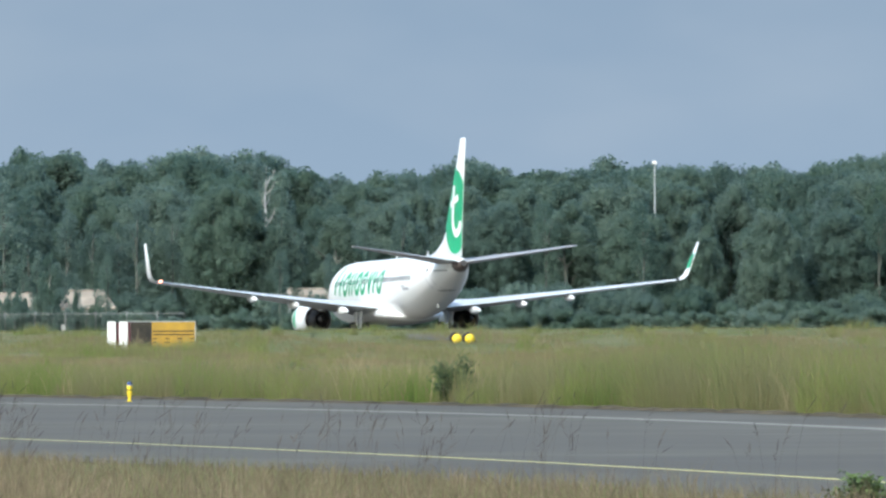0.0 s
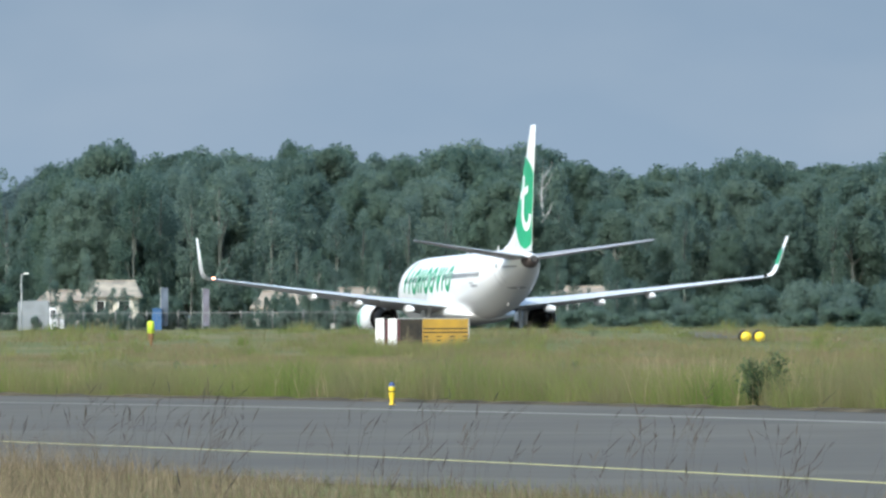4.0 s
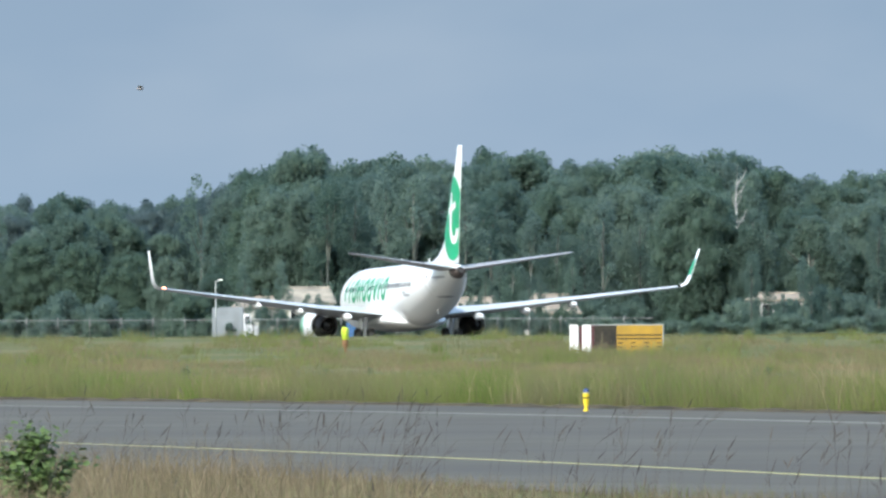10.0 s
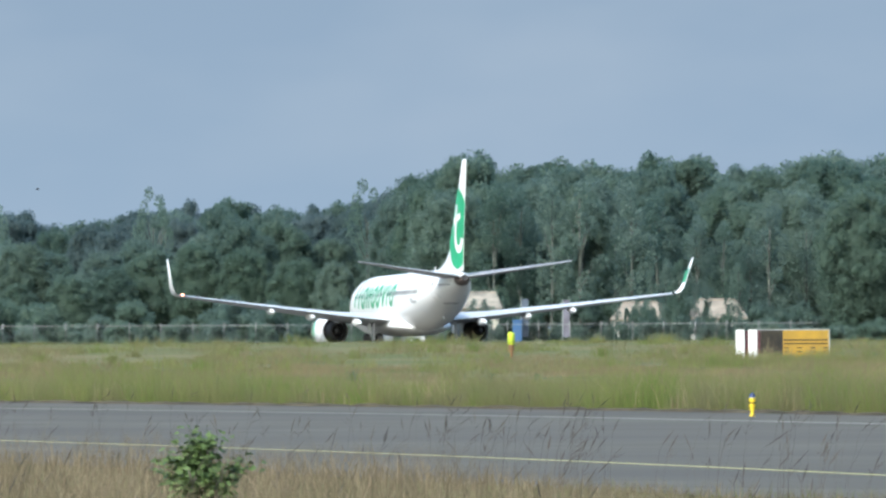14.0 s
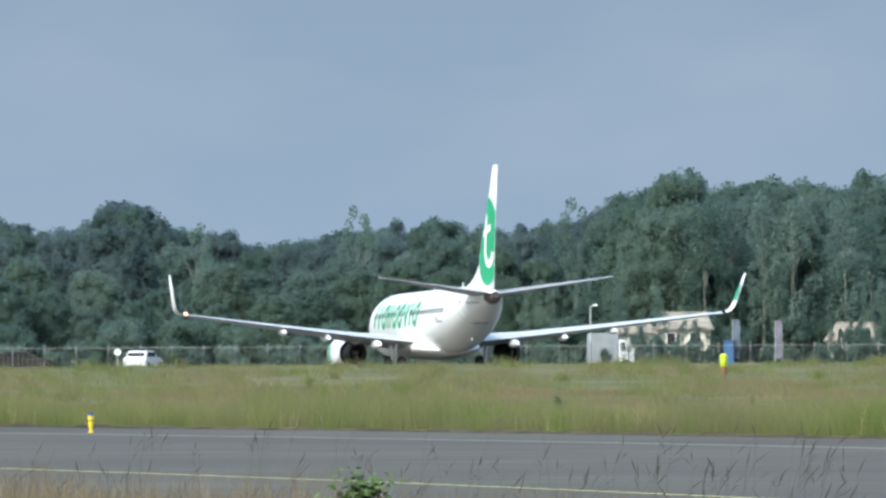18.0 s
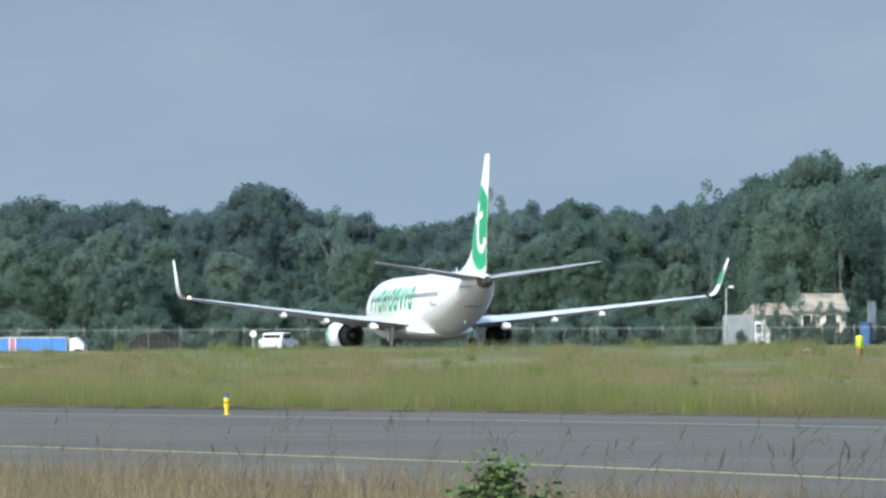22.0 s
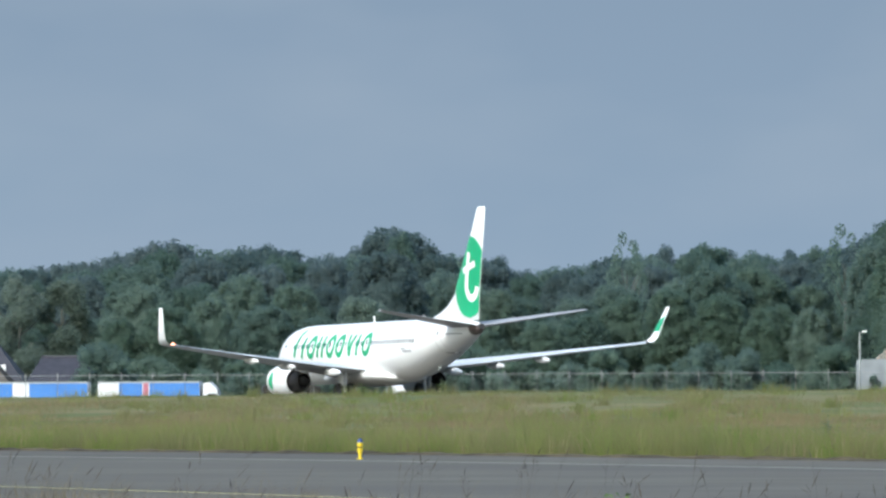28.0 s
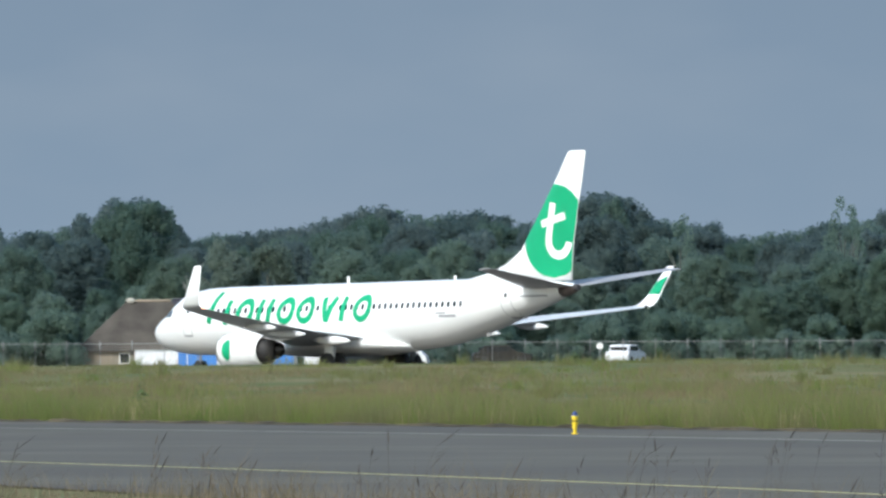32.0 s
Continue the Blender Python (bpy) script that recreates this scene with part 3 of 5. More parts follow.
    fin = part("fin", loft(rings), WHITE, plane, "tall white tail fin", smooth=True)
    rings = []
    for s, z0, z1, w in ((28.6, 5.2, 5.36, 0.05), (30.4, 5.2, 5.68, 0.10), (31.8, 5.1, 6.12, 0.14), (32.7, 5.0, 6.60, 0.17), (33.45, 5.0, 7.08, 0.12)):
        rings.append([Vector((x, S0 - s, z)) for x, z in ((-w, z0), (w, z0), (w * 0.8, (z0 + z1) / 2), (0.02, z1), (-0.02, z1), (-w * 0.8, (z0 + z1) / 2))])
    part("dorsal_fin", loft(rings), WHITE, fin, smooth=True)
    for side in (-1, 1):
        bm = bmesh.new()
        cells = {}
        n = 34
        for i in range(n + 1):
            for j in range(n + 1):
                v, u = -1 + 2 * j / n, -1 + 2 * i / n
                s, z = 36.25 + u * 2.62 * math.sqrt(max(0, 1 - v * v)), 7.95 + v * 2.7
                # slide the border onto the fin's outline
                for a, b in zip(FIN, FIN[1:]):
                    if a[0] <= z <= b[0]:
                        k = (z - a[0]) / (b[0] - a[0])
                        le, ch = a[1] + (b[1] - a[1]) * k, a[2] + (b[2] - a[2]) * k
                s = min(max(s, le + 0.03 * ch), le + 0.985 * ch)
                cells[i, j] = bm.verts.new(Vector((side * ((fin_half(s, z) or 0) * 1.1 + 0.012), S0 - s, z)))
        for i in range(n):
            for j in range(n):
                bm.faces.new((cells[i, j], cells[i + 1, j], cells[i + 1, j + 1], cells[i, j + 1]))
        part("livery_disc", bm, GREEN, fin, "round green livery field")
        fp = lambda s, z: Vector((side * ((fin_half(s, z) or 0) * 1.1 + 0.03), S0 - s, z))
        part("livery_hook", ribbon([(36.22, 9.55), (35.86, 7.6)] + arc(36.66, 7.40, 0.82, 0.85, 185, 352), 0.50, fp), WHITE, fin, "plain white hook shape")
        part("livery_bar", ribbon([(35.25, 8.35), (37.2, 8.80)], 0.42, fp), WHITE, fin, "plain white bar shape")
    # gear
    def wheel(parent, x, s, r, w, up):
        wl = part("tyre", lathe([(r * 0.55, -w / 2), (r * 0.9, -w / 2), (r, -w * 0.3), (r, w * 0.3), (r * 0.9, w / 2), (r * 0.55, w / 2)], 20, "X", (x, S0 - s, r + up)), RUBBER, parent, smooth=True)
        part("hub", lathe([(0.05, -w * 0.42), (r * 0.54, -w * 0.40), (r * 0.54, w * 0.40), (0.05, w * 0.42)], 16, "X", (x, S0 - s, r + up)), GREY, wl)
    ng = part("nose_gear", tube([(0, S0 - 4.0, 1.7), (0, S0 - 4.0, 0.75)], [0.09, 0.07]), GREY, plane)
    for x in (-0.2, 0.2):
        wheel(ng, x, 4.0, 0.34, 0.2, 0.40)
    for side in (-1, 1):
        mg = part("main_gear", tube([(side * 2.75, S0 - 19.6, 2.2), (side * 2.86, S0 - 19.6, 0.70)], [0.14, 0.11]), GREY, plane)
        part("gear_door", box(side * 3.12 - 0.03, S0 - 20.0, 0.75, side * 3.12 + 0.03, S0 - 19.2, 1.95, 0.02), WHITE, mg)
        for x in (2.43, 3.29):
            wheel(mg, side * x, 19.6, 0.56, 0.40, 0.15)
    return plane


PLANE = airliner()


# ---- woodland ----
def crown_mesh(seed, lobes, count, leaf, low=0.0, core=0.0):
    """A crown of many small leaf clumps set on uneven lobes (x, y, z, radius, squash); unit height 1."""
    r = random.Random(seed)
    verts, faces = [], []
    tot = sum(l[3] ** 2 for l in lobes)
    for lx, ly, lz, lr, sq in lobes:
        for _ in range(int(count * lr * lr / tot)):
            d = Vector((r.gauss(0, 1), r.gauss(0, 1), r.gauss(0, 1))).normalized()
            if d.z < -0.6 and r.random() < 0.6:
                continue
            q = lr * (0.74 + 0.46 * r.random() ** 0.8) * (1 + 0.16 * noise.noise(Vector((d.x * 2.3 + seed, d.y * 2.3, d.z * 2.3 + lx * 9))))
            c = Vector((lx, ly, lz)) + Vector((d.x * q, d.y * q, d.z * q * sq))
            if c.z < low:
                continue
            n = (d * 0.5 + Vector((r.gauss(0, 0.8), r.gauss(0, 0.8), r.gauss(0, 0.8)))).normalized()
            u = n.orthogonal().normalized()
            u = Matrix.Rotation(r.random() * 6.28, 3, n) @ u
            v = n.cross(u)
            a, b = leaf * r.uniform(0.6, 1.3), leaf * r.uniform(0.5, 1.0)
            k = len(verts)
            bend = n * leaf * r.uniform(-0.35, 0.35)
            verts += [c - u * a, c - v * b * 0.9 + bend, c + u * a * r.uniform(0.7, 1.2), c + v * b - bend]
            faces.append((k, k + 1, k + 2, k + 3))
    # a leafy core in each lobe, so that the crown is closed behind its outer leaves
    for lx, ly, lz, lr, sq in lobes:
        if core <= 0:
            break
        k, nu, nv = len(verts), 18, 10
        for j in range(nv + 1):
            for i in range(nu):
                a, b = 2 * math.pi * i / nu, math.pi * j / nv - math.pi / 2
                d = Vector((math.cos(a) * math.cos(b), math.sin(a) * math.cos(b), math.sin(b)))
                q = lr * core * (1 + 0.16 * noise.noise(Vector((d.x * 2.3 + seed, d.y * 2.3, d.z * 2.3 + lx * 9))) + r.uniform(-0.05, 0.05))
                verts.append(Vector((lx, ly, max(low, lz + d.z * q * sq))) + Vector((d.x * q, d.y * q, 0)))
        for j in range(nv):
            for i in range(nu):
                faces.append((k + j * nu + i, k + j * nu + (i + 1) % nu, k + (j + 1) * nu + (i + 1) % nu, k + (j + 1) * nu + i))
    me = bpy.data.meshes.new("crown")
    me.from_pydata(verts, [], faces)
    return me


def trunk_mesh(seed, top, spread):
    r = random.Random(seed)
    bm = tube([(0, 0, 0), (0.004, 0, 0.02), (r.uniform(-.01, .01), r.uniform(-.01, .01), top * 0.5), (r.uniform(-.02, .02), r.uniform(-.02, .02), top)], [0.022, 0.016, 0.012, 0.005], 7)
    for i in range(7):
        a, z = r.random() * 6.28, r.uniform(0.3, 0.85) * top
        e = spread * r.uniform(0.5, 0.9)
        tube([(0, 0, z), (math.cos(a) * e * 0.5, math.sin(a) * e * 0.5, z + 0.07), (math.cos(a) * e, math.sin(a) * e, z + 0.17)], [0.007, 0.005, 0.002], 5, bm)
    return finish(bm)


def lobes_for(kind, seed):
    r = random.Random(seed * 7 + 3)
    out = []
    if kind == "broad":
        out.append((0, 0, 0.56, 0.255, 1.38))
        out.append((r.uniform(-.06, .06), r.uniform(-.05, .05), 0.34, 0.24, 1.1))
        for i in range(95):
            a, z = r.random() * 6.28, r.uniform(0.10, 0.93)
            q = 0.27 * math.sin(math.pi * min(0.96, max(0.18, (z - 0.06) / 0.95))) ** 0.7 * r.uniform(0.85, 1.08)
            out.append((math.cos(a) * q, math.sin(a) * q, z, r.uniform(0.030, 0.062), r.uniform(0.9, 1.5)))
        out.append((r.uniform(-.05, .05), 0, 0.86, 0.09, 1.1))
    elif kind == "edge":
        # open stand at the wood's rim: thin foliage all along a slender stem
        for i in range(24):
            z = 0.22 + 0.73 * i / 23
            a = r.random() * 6.28
            q = 0.09 * math.sin(math.pi * min(1, z)) + 0.015
            out.append((math.cos(a) * q, math.sin(a) * q, z, r.uniform(0.03, 0.06), r.uniform(0.9, 1.5)))
    elif kind == "tall":
        for i in range(22):
            z = 0.2 + 0.12 * (seed % 2) + (0.74 - 0.12 * (seed % 2)) * i / 21
            a = r.random() * 6.28
            q = 0.10 * math.sin(math.pi * min(1, z)) + 0.02
            out.append((math.cos(a) * q, math.sin(a) * q, z, r.uniform(0.05, 0.10) * (1.15 - 0.4 * z), r.uniform(0.9, 1.6)))
    elif kind == "sparse":
        for i in range(14):
            z = 0.3 + 0.66 * i / 13
            a = r.random() * 6.28
            q = 0.15 * math.sin(math.pi * min(1, z)) + 0.02
            out.append((math.cos(a) * q, math.sin(a) * q, z, r.uniform(0.035, 0.075), r.uniform(0.9, 1.5)))
    else:
        for i in range(24):
            a, q = r.random() * 6.28, r.uniform(0, 0.62)
            out.append((math.cos(a) * q, math.sin(a) * q, r.uniform(0.12, 0.84) * (1 - 0.3 * q), r.uniform(0.13, 0.25), 0.85))
    return out


TREES = {}
for kind, n, count, leaf in (("broad", 6, 25000, 0.0098), ("tall", 4, 14000, 0.0094), ("edge", 4, 3400, 0.0095), ("sparse", 2, 1900, 0.0105), ("shrub", 4, 5500, 0.028)):
    TREES[kind] = [(crown_mesh(k * 11 + 5, lobes_for(kind, k + 1), count, leaf, 0.0, 0.0 if kind in ("sparse", "edge") else 0.72), trunk_mesh(k + 40, {"shrub": 0.4, "edge": 0.9}.get(kind, 0.75), 0.13 if kind == "edge" else 0.2)) for k in range(n)]
MASTERS = {}


def tree(kind, i, mat, x, y, h, wide=1.0, turn=0.0, label="", name="tree", group="trees of the wood"):
    key = (kind, i, mat.name)
    z = swell(x, y) - 0.05
    m = Matrix.Translation((x, y, z)) @ Matrix.Rotation(turn, 4, "Z")
    if key not in MASTERS:
        cm, tm = TREES[kind][i]
        cm = cm.copy()
        cm.materials.clear()
        cm.materials.append(mat)
        MASTERS[key] = cm
    root = thing(name, label, "shrub" if kind == "shrub" else "tree", m, group)
    root.scale = (h * wide, h * wide, h)
    crown = part("crown", MASTERS[key], mat, root)
    stem = part("trunk", TREES[kind][i][1], BARK, root)
    if kind == "edge":
        stem.scale = (0.6, 0.6, 1)
    return root


# heights of the skyline by bearing (thousandths of a radian x 24)
WOOD_P = [-590, -552, -512, -442, -396, -366, -311, -241, -196, -141, -51, -19, 53, 133, 203, 273, 313, 343, 413, 463, 493, 558, 593, 633, 683, 753, 813, 893, 973, 1013, 1103, 1190, 1245, 1312, 1379, 1463, 1560, 1900]
WOOD_E = [235, 276, 304, 298, 266, 277, 286, 274, 267, 293, 296, 255, 276, 294, 297, 281, 282, 266, 246, 231, 249, 249, 239, 275, 277, 251, 249, 274, 271, 262, 266, 265, 252, 263, 272, 288, 282, 276]
FAR_P = [-2700, -2420, -2367, -2295, -2214, -2161, -2126, -2061, -2001, -1941, -1921, -1841, -1781, -1761, -1621, -1541, -1501, -1471, -1401, -1362, -1342, -1310, -1272, -1247, -1227, -1142, -1062, -1002, -952, -892, -842, -787, -722, -687, -622, -582]
FAR_E = [190, 186, 208, 246, 246, 195, 176, 191, 196, 191, 223, 233, 223, 211, 223, 201, 211, 243, 246, 218, 188, 212, 200, 203, 176, 183, 200, 205, 221, 225, 202, 198, 208, 208, 226, 245]


def at(p, y):
    return math.tan(p / 24000) * y


def skyline(p):
    return float(np.interp(p, WOOD_P, WOOD_E)) if p > -585 else float(np.interp(p, FAR_P, FAR_E))


def level(p, w):
    """Skyline that a crown of half width w round bearing p stays under."""
    return min(skyline(p - w * 0.7), skyline(p), skyline(p + w * 0.7)) * 0.7 + skyline(p) * 0.3


def height_for(e, y):
    return EYE + e / 24000 * y


def woodland():
    r = random.Random(11)
    # the tall wood
    for row, (y0, dp, drop) in enumerate(((1085, 48, 0), (1062, 70, 10), (1040, 92, 42), (1022, 110, 95))):
        p = -575 + row * 23
        while p < 1900:
            y = y0 + r.uniform(-8, 8)
            e = level(p, 50) - drop * r.uniform(0.4, 1.3) + r.uniform(-5, 4)
            kind = "broad" if r.random() < 0.62 else "tall"
            i = r.randrange(6 if kind == "broad" else 4)
            mat = LEAF_HAZED if r.random() < 0.6 else LEAF_DARK_HAZED
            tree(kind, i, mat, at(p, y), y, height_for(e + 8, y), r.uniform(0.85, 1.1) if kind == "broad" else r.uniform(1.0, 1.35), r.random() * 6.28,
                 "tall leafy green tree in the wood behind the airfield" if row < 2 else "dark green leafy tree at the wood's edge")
            p += dp * r.uniform(0.8, 1.2)
    # slender stems along the wood's rim
    for p0, p1, dp in ((-470, 40, 50), (60, 700, 62), (700, 1500, 110)):
        p = p0
        while p < p1:
            y = 1020 + r.uniform(-8, 8)
            tree("edge", r.randrange(4), LEAF_HAZED if r.random() < 0.6 else LEAF_DARK_HAZED, at(p, y), y, height_for(skyline(p) * r.uniform(0.55, 0.92), y), r.uniform(0.8, 1.15), r.random() * 6.28,
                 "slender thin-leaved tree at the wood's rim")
            p += dp * r.uniform(0.5, 1.5)
    # the farther wood, leaves coloured paler and bluer to hold its haze
    for row, (y0, dp, drop) in enumerate(((1330, 52, 0), (1290, 76, 14), (1240, 100, 45))):
        p = -2720 + row * 20
        while p < -560:
            y = y0 + r.uniform(-12, 12)
            e = level(p, 46) - drop * r.uniform(0.4, 1.3) + r.uniform(-5, 3)
            kind = "broad" if r.random() < 0.75 else "tall"
            tree(kind, r.randrange(4), LEAF_PALE_HAZED if r.random() < 0.6 else LEAF_DARK_HAZED, at(p, y), y, height_for(e + 8, y), r.uniform(0.85, 1.15), r.random() * 6.28,
                 "grey-green tree in the distant wood, haze put into its leaf colour")
            p += dp * r.uniform(0.8, 1.2)
    # nearer dark clumps before the farther wood
    for p0, p1, top in ((-1205, -610, 196), (-1940, -1530, 190), (-1530, -1230, 120), (-2700, -1960, 105)):
        for row in range(2):
            p = p0 + row * 30
            while p < p1:
                y = 1085 - row * 30 + r.uniform(-8, 8)
                f = math.sin(math.pi * min(1, max(0, (p - p0 + 40) / (p1 - p0 + 80)))) ** 0.35
                e = min(top * f, skyline(p) - 12) * r.uniform(0.82, 1.0) * (1 - 0.22 * row)
                tree("broad", r.randrange(5), LEAF_HAZED if r.random() < 0.5 else LEAF_DARK_HAZED, at(p, y), y, height_for(e, y), r.uniform(0.9, 1.2), r.random() * 6.28,
                     "dark green broad-leaved tree beyond the fence")
                p += 82 * r.uniform(0.8, 1.2)
    # single trees that stand out
    for p, e, y, wide in ((-1032, 243, 1095, 0.6), (-652, 255, 1100, 0.7), (-1014, 228, 1100, 0.5), (-20, 262, 1070, 0.8), (640, 284, 1070, 0.8), (100, 285, 1070, 0.8), (-1310, 214, 1200, 0.7)):
        tree("sparse", int(abs(p)) % 2, LEAF_HAZED, at(p, y), y, height_for(e, y), wide, p * 0.1, "thin open-crowned tree standing above the wood")
    for kind, mat, p, e, y, wide, label in (("broad", LEAF_PALE_HAZED, -1432, 252, 1322, 1.25, "large domed tree above the distant wood"), ("broad", LEAF_PALE_HAZED, -2255, 250, 1322, 1.1, "large domed tree above the distant wood"),
                                            ("broad", LEAF_SAGE, -1486, 138, 1058, 1.1, "pale sage-green tree beyond the fence"), ("broad", LEAF_SAGE, -1262, 150, 1062, 1.0, "pale sage-green tree beyond the fence"), ("broad", LEAF_SAGE, -2165, 150, 1050, 1.0, "pale sage-green tree behind the farmhouse"),
                                            ("tall", LEAF_RUSSET, -2085, 172, 1030, 1.3, "russet-tinged tall tree behind the farm roofs"), ("tall", LEAF_RUSSET, -2008, 168, 1032, 1.4, "russet-tinged tall tree behind the farm roofs")):
        tree(kind, int(abs(p)) % 4, mat, at(p, y), y, height_for(e, y), wide, p * 0.3, label)
    # undergrowth
    for row in range(2):
        p = -2700
        while p < 1900:
            y = 1012 - row * 14 + r.uniform(-4, 4)
            hidden = any(a < p < b for a, b in ((-700, 30), (-2370, -1960)) if row == 1 or a < -2000)
            if not hidden:
                h = r.uniform(2.4, 4.6) if p > 300 or row == 0 else r.uniform(1.4, 2.6)
                tree("shrub", r.randrange(4), LEAF_DARK_HAZED if r.random() < 0.5 else LEAF_HAZED, at(p, y), y, h, 0.8, r.random() * 6.28, "dense green shrub at the foot of the wood", "shrub", "undergrowth")
            p += 78 * r.uniform(0.75, 1.25)
    p = 60
    while p < 1900:
        y = 985 + r.uniform(-2, 2)
        tree("shrub", r.randrange(4), LEAF_HAZED, at(p, y), y, r.uniform(1.5, 2.3), 0.95, r.random() * 6.28, "low dense green hedge shrub beyond the meadow", "shrub", "hedge along the meadow")
        p += 36 * r.uniform(0.8, 1.2)


woodland()


def dead_tree(p, y, e, name, label):
    h = height_for(e, y)
    root = thing(name, label, "tree", pose(at(p, y), y, -0.05))
    part("trunk", tube([(0, 0, 0), (0.15, 0, h * 0.5), (-0.05, 0, h * 0.8), (0.1, 0, h)], [0.14, 0.11, 0.08, 0.02], 8), PALE_BARK, root)
    r = random.Random(int(p))
    for k in range(7):
        z, a = h * r.uniform(0.62, 0.95), r.random() * 6.28
        part("limb", tube([(0, 0, z), (0.5 * math.cos(a), 0.4 * math.sin(a), z + 0.5), (0.8 * math.cos(a), 0.6 * math.sin(a), z + 1.2)], [0.05, 0.03, 0.012], 5), PALE_BARK, root)


PALE_BARK = material("pale_dead_wood", (0.36, 0.36, 0.35), (0.26, 0.26, 0.25), 1.2, rough=0.9)
dead_tree(296, 1031, 268, "dead_tree", "bare pale dead tree standing in the wood")
dead_tree(-2140, 1035, 104, "dead_tree", "bare pale forked tree behind the thatched farmhouse")


# ---- backdrop of hazy sky ----
def backdrop():
    bm = bmesh.new()
    rows = [[bm.verts.new((x, 4000 - (abs(x) / 1500) ** 2 * 400, z)) for x in range(-1500, 1501, 300)] for z in (-60, 0, 40, 80, 120, 160, 240, 400)]
    for a, b in zip(rows, rows[1:]):
        for i in range(len(a) - 1):
            bm.faces.new((a[i], a[i + 1], b[i + 1], b[i]))
    m = bpy.data.materials.new("hazy_sky")
    m.use_nodes = True
    n, l = m.node_tree.nodes, m.node_tree.links
    n.clear()
    co = n.new("ShaderNodeTexCoord")
    sep = n.new("ShaderNodeSeparateXYZ")
    l.new(co.outputs["Object"], sep.inputs[0])
    mr = n.new("ShaderNodeMapRange")
    mr.inputs["From Min"].default_value, mr.inputs["From Max"].default_value = 20, 110
    l.new(sep.outputs["Z"], mr.inputs["Value"])
    ramp = n.new("ShaderNodeValToRGB")
    ramp.color_ramp.elements[0].color = (0.177, 0.222, 0.286, 1)
    ramp.color_ramp.elements[1].color = (0.157, 0.197, 0.259, 1)
    l.new(mr.outputs["Result"], ramp.inputs["Fac"])
    mp = n.new("ShaderNodeMapping")
    mp.inputs["Scale"].default_value = (0.009, 0.009, 0.022)
    l.new(co.outputs["Object"], mp.inputs["Vector"])
    tx = n.new("ShaderNodeTexNoise")
    tx.inputs["Scale"].default_value, tx.inputs["Detail"].default_value = 1.0, 3
    l.new(mp.outputs["Vector"], tx.inputs["Vector"])
    r2 = n.new("ShaderNodeMapRange")
    r2.inputs["From Min"].default_value, r2.inputs["From Max"].default_value = 0.42, 0.75
    r2.inputs["To Max"].default_value = 0.40
    l.new(tx.outputs["Fac"], r2.inputs["Value"])
    mix = n.new("ShaderNodeMix")
    mix.data_type = "RGBA"
    l.new(r2.outputs["Result"], mix.inputs["Factor"])
    l.new(ramp.outputs["Color"], mix.inputs["A"])
    mix.inputs["B"].default_value = (0.234, 0.260, 0.306, 1)
    em = n.new("ShaderNodeEmission")
    l.new(mix.outputs["Result"], em.inputs["Color"])
    out = n.new("ShaderNodeOutputMaterial")
    l.new(em.outputs[0], out.inputs["Surface"])
    ob = part("backdrop", bm, m)
    tagged(ob, "hazy blue-grey summer sky with faint cloud", "sky", kind="structure")


backdrop()
# ---- airfield things ----
ROOF_PALE = material("pale_weathered_roof", (0.38, 0.34, 0.27), (0.18, 0.165, 0.14), 0.9, rough=0.9, bump=0.4)
ROOF_BROWN = material("brown_roof_tiles", (0.33, 0.285, 0.225), (0.21, 0.18, 0.145), 0.9, rough=0.9, bump=0.4)
def runway():
    bm = bmesh.new()
    g = [[bm.verts.new((x, y, 0.0)) for x in range(-160, 141, 30)] for y in (780, 820, 860, 900, 945)]
    for a, b in zip(g, g[1:]):
        for i in range(len(a) - 1):
            bm.faces.new((a[i], a[i + 1], b[i + 1], b[i]))
    tagged(part("pavement", bm, ASPHALT), "grey paved manoeuvring area under the airliner", "pavement", kind="structure")


